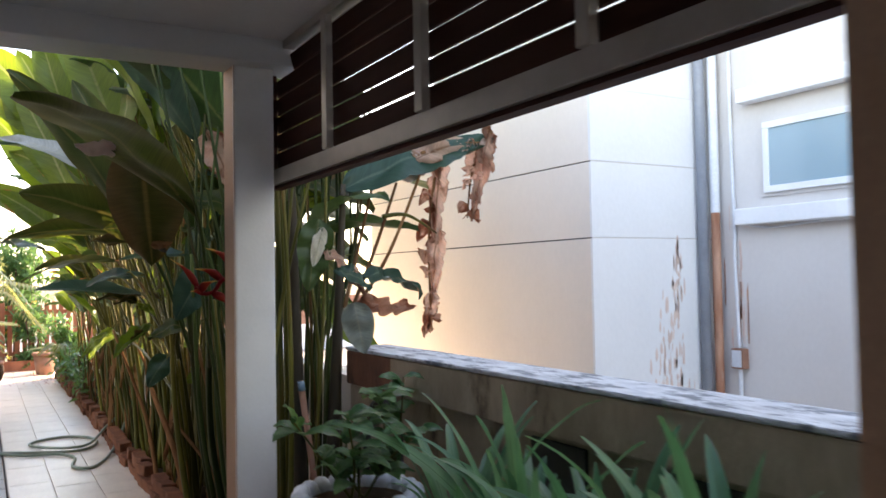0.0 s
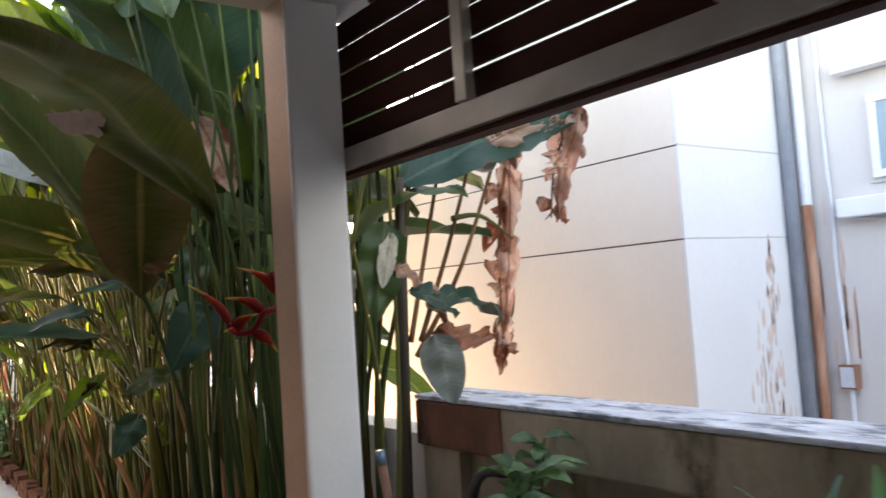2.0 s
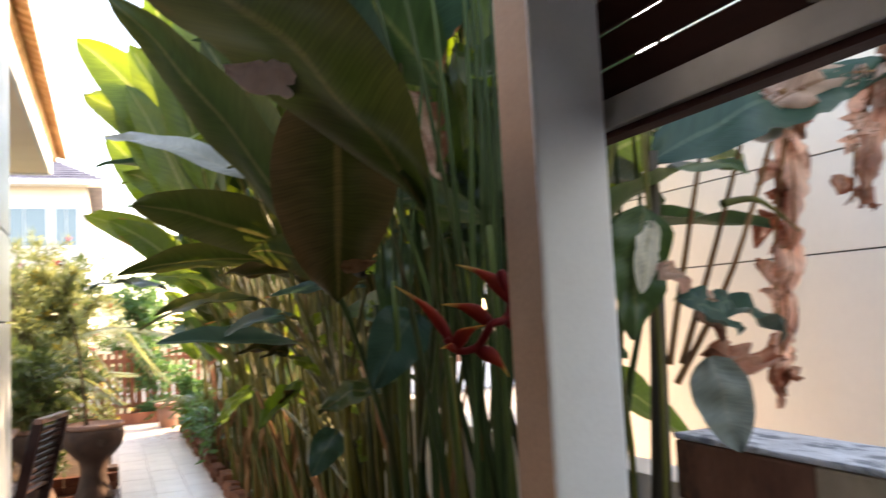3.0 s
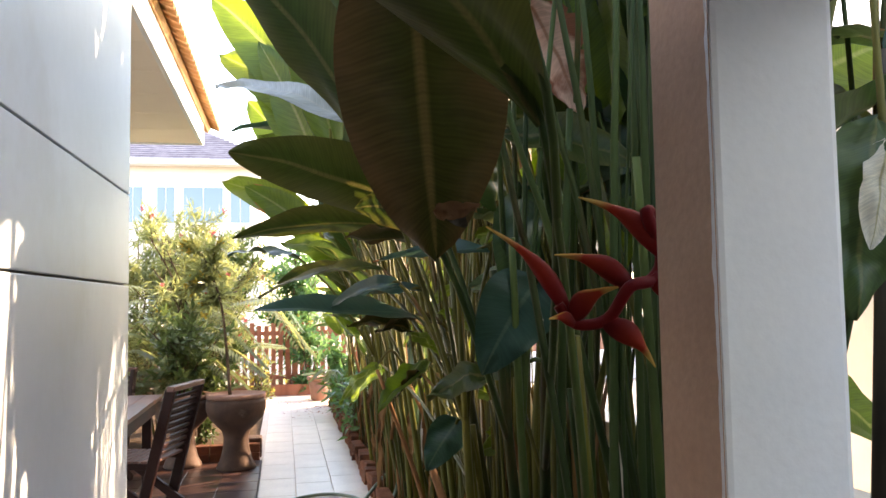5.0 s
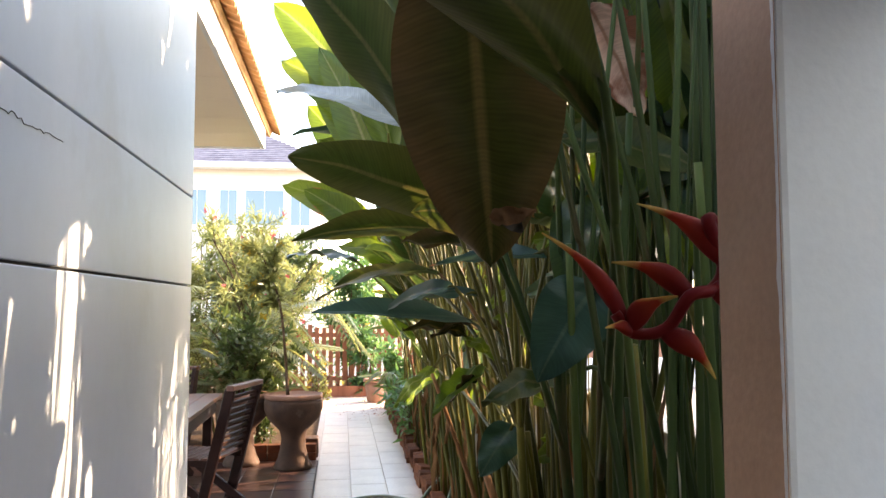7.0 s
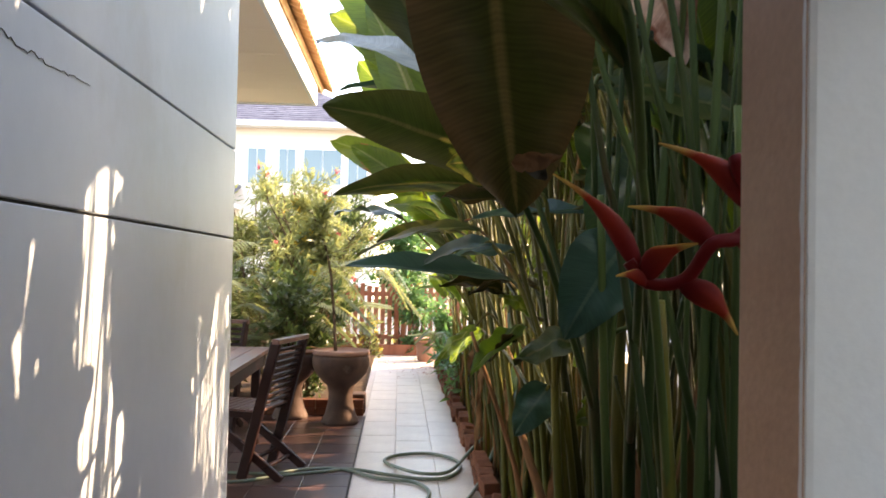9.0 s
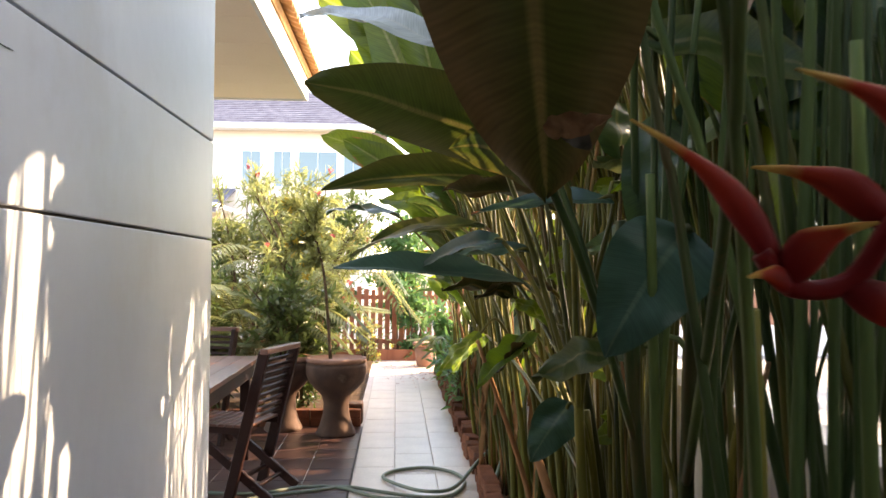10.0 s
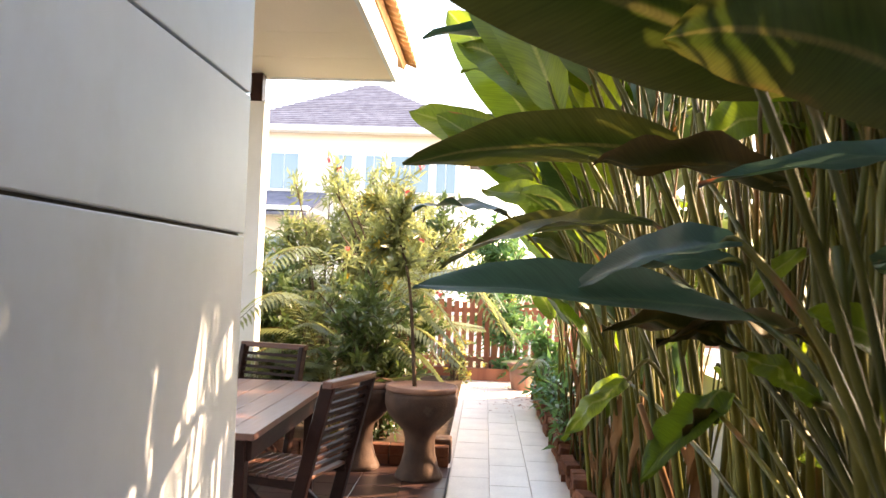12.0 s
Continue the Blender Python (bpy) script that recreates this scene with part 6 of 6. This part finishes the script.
for i, (x, y, h, n) in enumerate(((-0.80, 10.15, 1.25, 16), (-0.60, 10.35, 0.95, 14), (-1.5, 9.95, 1.0, 14), (1.12, 12.3, 0.6, 12), (-0.72, 10.95, 1.75, 13), (-1.4, 11.1, 1.6, 13), (-0.5, 11.4, 1.5, 12))):
    fe = thing("fern", "feathery fern with arching pale green fronds", "fern", (x, y, 0.04), "garden ferns")
    for k in range(n):
        a = 2 * math.pi * k / n + rng.uniform(-.2, .2)
        ln = h * rng.uniform(0.7, 1.1)
        line = smooth_line([(x, y, 0.045), (x + math.cos(a) * ln * 0.2, y + math.sin(a) * ln * 0.2, 0.04 + ln * 0.65), (x + math.cos(a) * ln * 0.5, y + math.sin(a) * ln * 0.5, 0.04 + ln * rng.uniform(0.7, 1.0)), (x + math.cos(a) * ln * 0.85, y + math.sin(a) * ln * 0.85, 0.04 + ln * rng.uniform(0.55, 0.85))], 8)
        fb = bmesh.new()
        ul = fb.loops.layers.uv.verify()
        sd2 = Vector((-math.sin(a), math.cos(a), 0))
        for j in range(5, len(line) - 1):
            dd = (line[j + 1] - line[j]).normalized()
            w = ln * 0.16 * math.sin(math.pi * (j - 3) / (len(line) - 2))
            for s in (-1, 1):
                add_sliver(fb, line[j], sd2 * s + dd * 0.5 - Vector((0, 0, 0.15)), Vector((0, 0, 1)), w, 0.028, ul)
                add_sliver(fb, line[j].lerp(line[j + 1], 0.5), sd2 * s + dd * 0.5 - Vector((0, 0, 0.15)), Vector((0, 0, 1)), w, 0.028, ul)
        lf = tagged(part("frond", fb, M_GARDEN, fe), kind="stuff")
        part("rib", tubed(line, 0.006, 0.002, 5), M_STEM, lf, "", True)

shrub("oleander", "tall airy shrub with narrow grey-green leaves", "shrub", -0.80, 12.5, 0.04, 2.55, 0.65, 4600, 0.13, 0.022, M_GARDEN, 521, 0.022, 9, 0.1, G, 0.3, M_YELLOW)
shrub("oleander", "feathery shrub with yellowing leaves by the path", "shrub", -0.85, 13.9, 0.04, 1.7, 0.5, 2600, 0.11, 0.022, M_GARDEN, 522, 0.018, 9, 0.2, G, 0.15, M_YELLOW)
shrub("dark_shrub", "dense green shrub behind the terrace", "shrub", -1.9, 11.2, 0.04, 1.9, 0.8, 3600, 0.11, 0.035, M_GARDEND, 523, 0.018, 9, 0.1, G, 0.15)
shrub("edge_shrub", "leafy green shrub by the fence", "shrub", 0.75, 15.1, 0.04, 1.3, 0.4, 1500, 0.12, 0.04, M_SMALL, 524, 0.012, 7, 0.1, G, 0.1)
shrub("yellow_shrub", "tall yellow-green shrub in front of the fence", "shrub", -0.85, 14.9, 0.04, 2.5, 0.55, 3400, 0.13, 0.035, M_GARDEN, 525, 0.018, 9, 0.1, G, 0.45, M_YELLOW)
shrub("street_shrub", "tall green shrub growing outside the fence", "shrub", 0.50, 16.3, -0.05, 2.7, 0.8, 3600, 0.15, 0.05, M_SMALL, 526, 0.02, 9, 0.1, G, 0.3, M_YELLOW)
shrub("street_shrub", "tall green shrub growing outside the fence", "shrub", -0.75, 16.5, -0.05, 2.7, 0.9, 3600, 0.15, 0.045, M_GARDEND, 527, 0.02, 9, 0.1, G, 0.3)
litter = bmesh.new()
ul = litter.loops.layers.uv.verify()
rng = random.Random(8)
for i in range(140):
    p = Vector((0.25 + 0.75 * rng.random() ** 0.6, 12.0 + 2.9 * rng.random() ** 0.6, 0.008))
    add_sliver(litter, p, Vector((rng.uniform(-1, 1), rng.uniform(-1, 1), 0.15)), Vector((rng.uniform(-.2, .2), rng.uniform(-.2, .2), 1)), rng.uniform(0.03, 0.08), rng.uniform(0.012, 0.03), ul)
tagged(part("leaf_litter", litter, M_LEAFD), "small dry brown leaves fallen on the path", "leaf litter", "", "stuff")
# beyond the fence and wall
for i, (x, y, h, r) in enumerate(((7.2, 12.5, 2.2, 1.3), (2.2, 17.4, 1.7, 0.9), (-3.0, 17.5, 1.3, 1.0), (3.8, 17.0, 2.6, 1.4), (-6.0, 16.0, 2.4, 1.5))):
    shrub("hedge_shrub", "sunlit green shrub beyond the boundary", "shrub", x, y, -0.06, h, r, 1500, 0.18, 0.06, M_LEAFY if i % 2 else M_GARDEN, 600 + i, 0.03, 9, 0.1, "far shrubs", 0.1)
structure("road", boxed(-60, 60, 18.5, 25.0, -0.058, -0.03), mat("asphalt", (0.10, 0.10, 0.10), (0.16, 0.155, 0.15), 0.9, 1.0, 30, 0.3), "pale sunlit street beyond the fence", "road")

fh = thing("far_house", "white two-storey house with a grey hipped tile roof across the street", "house", (-5.0, 38.0, -0.06))
part("wall", boxed(-9.6, -0.6, 35.0, 45.0, -0.06, 6.95), M_FARWALL, fh)
rb = bmesh.new()
x0, x1, y0, y1, z0, z1 = -10.2, 0.0, 34.3, 45.7, 7.12, 10.1
vs = [rb.verts.new(p) for p in ((x0, y0, z0), (x1, y0, z0), (x1, y1, z0), (x0, y1, z0), (-5.3, 40, z1), (-4.9, 40, z1))]
for q in ((0, 1, 5, 4), (1, 2, 5), (2, 3, 4, 5), (3, 0, 4), (3, 2, 1, 0)):
    rb.faces.new([vs[k] for k in q])
rf = part("roof", rb, M_FARROOF, fh, "grey glazed tile roof")
for i in range(24):
    v = i / 24
    part("tile_course", barred((x0 + 4.9 * v, y0 + 5.7 * v, z0 + 2.98 * v + 0.03), (x1 - 4.9 * v, y0 + 5.7 * v, z0 + 2.98 * v + 0.03), 0.20, 0.07, up=(0, -0.46, 0.89), bevel=0), M_FARROOF, rf)
part("fascia", boxed(-10.25, 0.05, 34.2, 34.29, 6.93, 7.14), M_TRIM, fh)
part("eave_soffit", boxed(-10.2, 0.0, 34.3, 35.0, 6.95, 7.0), M_TRIM, fh)
for xa, xb, za, zb in ((-8.3, -7.2, 4.7, 6.1), (-5.75, -5.05, 4.7, 6.1), (-4.5, -3.85, 4.7, 6.1), (-3.5, -2.0, 4.7, 6.1), (-1.7, -0.95, 4.7, 6.1), (-9.2, -7.4, 1.0, 2.8), (-4.8, -2.6, 1.0, 2.8)):
    w = part("window", boxed(xa - 0.08, xb + 0.08, 34.93, 34.999, za - 0.08, zb + 0.08), M_TRIM, fh)
    part("pane", boxed(xa, (xa + xb) / 2 - 0.02, 34.90, 34.929, za, zb), M_FARGLASS, w)
    part("pane", boxed((xa + xb) / 2 + 0.02, xb, 34.90, 34.929, za, zb), M_FARGLASS, w)
lo = part("porch", boxed(-9.5, -6.0, 31.5, 34.92, 3.6, 3.75), M_TRIM, fh)
part("porch_roof", barred((-9.6, 33.2, 4.0), (-6.0, 33.2, 4.0), 3.6, 0.1, up=(0, -0.3, 0.95), bevel=0), M_FARROOF, fh)

# ---- tiles and edging bricks ----
def tile_mesh(w, d, t):
    b = bmesh.new()
    box(b, -w / 2, w / 2, -d / 2, d / 2, 0, t)
    top = [e for e in b.edges if all(v.co.z > t * 0.9 for v in e.verts)]
    bmesh.ops.bevel(b, geom=top, offset=0.003, segments=1, affect="EDGES")
    me = bpy.data.meshes.new("tile")
    b.to_mesh(me)
    b.free()
    return me


rng = random.Random(2)
tm = tile_mesh(0.277, 0.597, 0.008)
tm.materials.append(M_TILE)
for r in range(16):
    for c in range(3):
        o = new("tile", tm)
        o.parent = path
        o.location = (0.304 + 0.281 * c, 5.60 + 0.601 * r - 0.2 * (c % 2), -0.006 + rng.uniform(0, 0.001))
        o.rotation_euler = (0, 0, rng.uniform(-0.003, 0.003))
tm2 = tile_mesh(0.296, 0.296, 0.008)
tm2.materials.append(M_BTILE)
for r in range(12):
    for c in range(7):
        o = new("tile", tm2)
        o.parent = terrace
        o.location = (0.003 - 0.301 * c, 6.28 + 0.301 * r, 0.0 + rng.uniform(0, 0.001))
edge = thing("brick_edging", "row of worn red bricks set on end along the bed", "edging", (1.0, 8, 0))
be = bmesh.new()
box(be, -0.048, 0.048, -0.098, 0.098, -0.035, 0.035, 0.008)
for v in be.verts:
    v.co += Vector((noise.noise(v.co * 22), noise.noise(v.co * 22 + Vector((9, 0, 0))), noise.noise(v.co * 22 + Vector((0, 9, 0))))) * 0.009
bme = bpy.data.meshes.new("brick")
be.to_mesh(bme)
be.free()
bme.materials.append(M_BRICK)
for i in range(52):
    o = new("brick", bme)
    o.parent = edge
    o.matrix_basis = pose(0.02 + rng.uniform(-0.015, 0.015), -4.9 + 0.203 * i, 0.03 + rng.uniform(-0.006, 0.006), rng.uniform(-4, 4), rng.uniform(-5, 5), rng.uniform(-7, 7))
    if i % 5 != 3:
        o = new("brick", bme)
        o.parent = edge
        o.matrix_basis = pose(0.03 + rng.uniform(-0.02, 0.02), -4.8 + 0.203 * i, 0.105 + rng.uniform(-0.006, 0.008), rng.uniform(-5, 5), rng.uniform(-6, 6), rng.uniform(-9, 9))
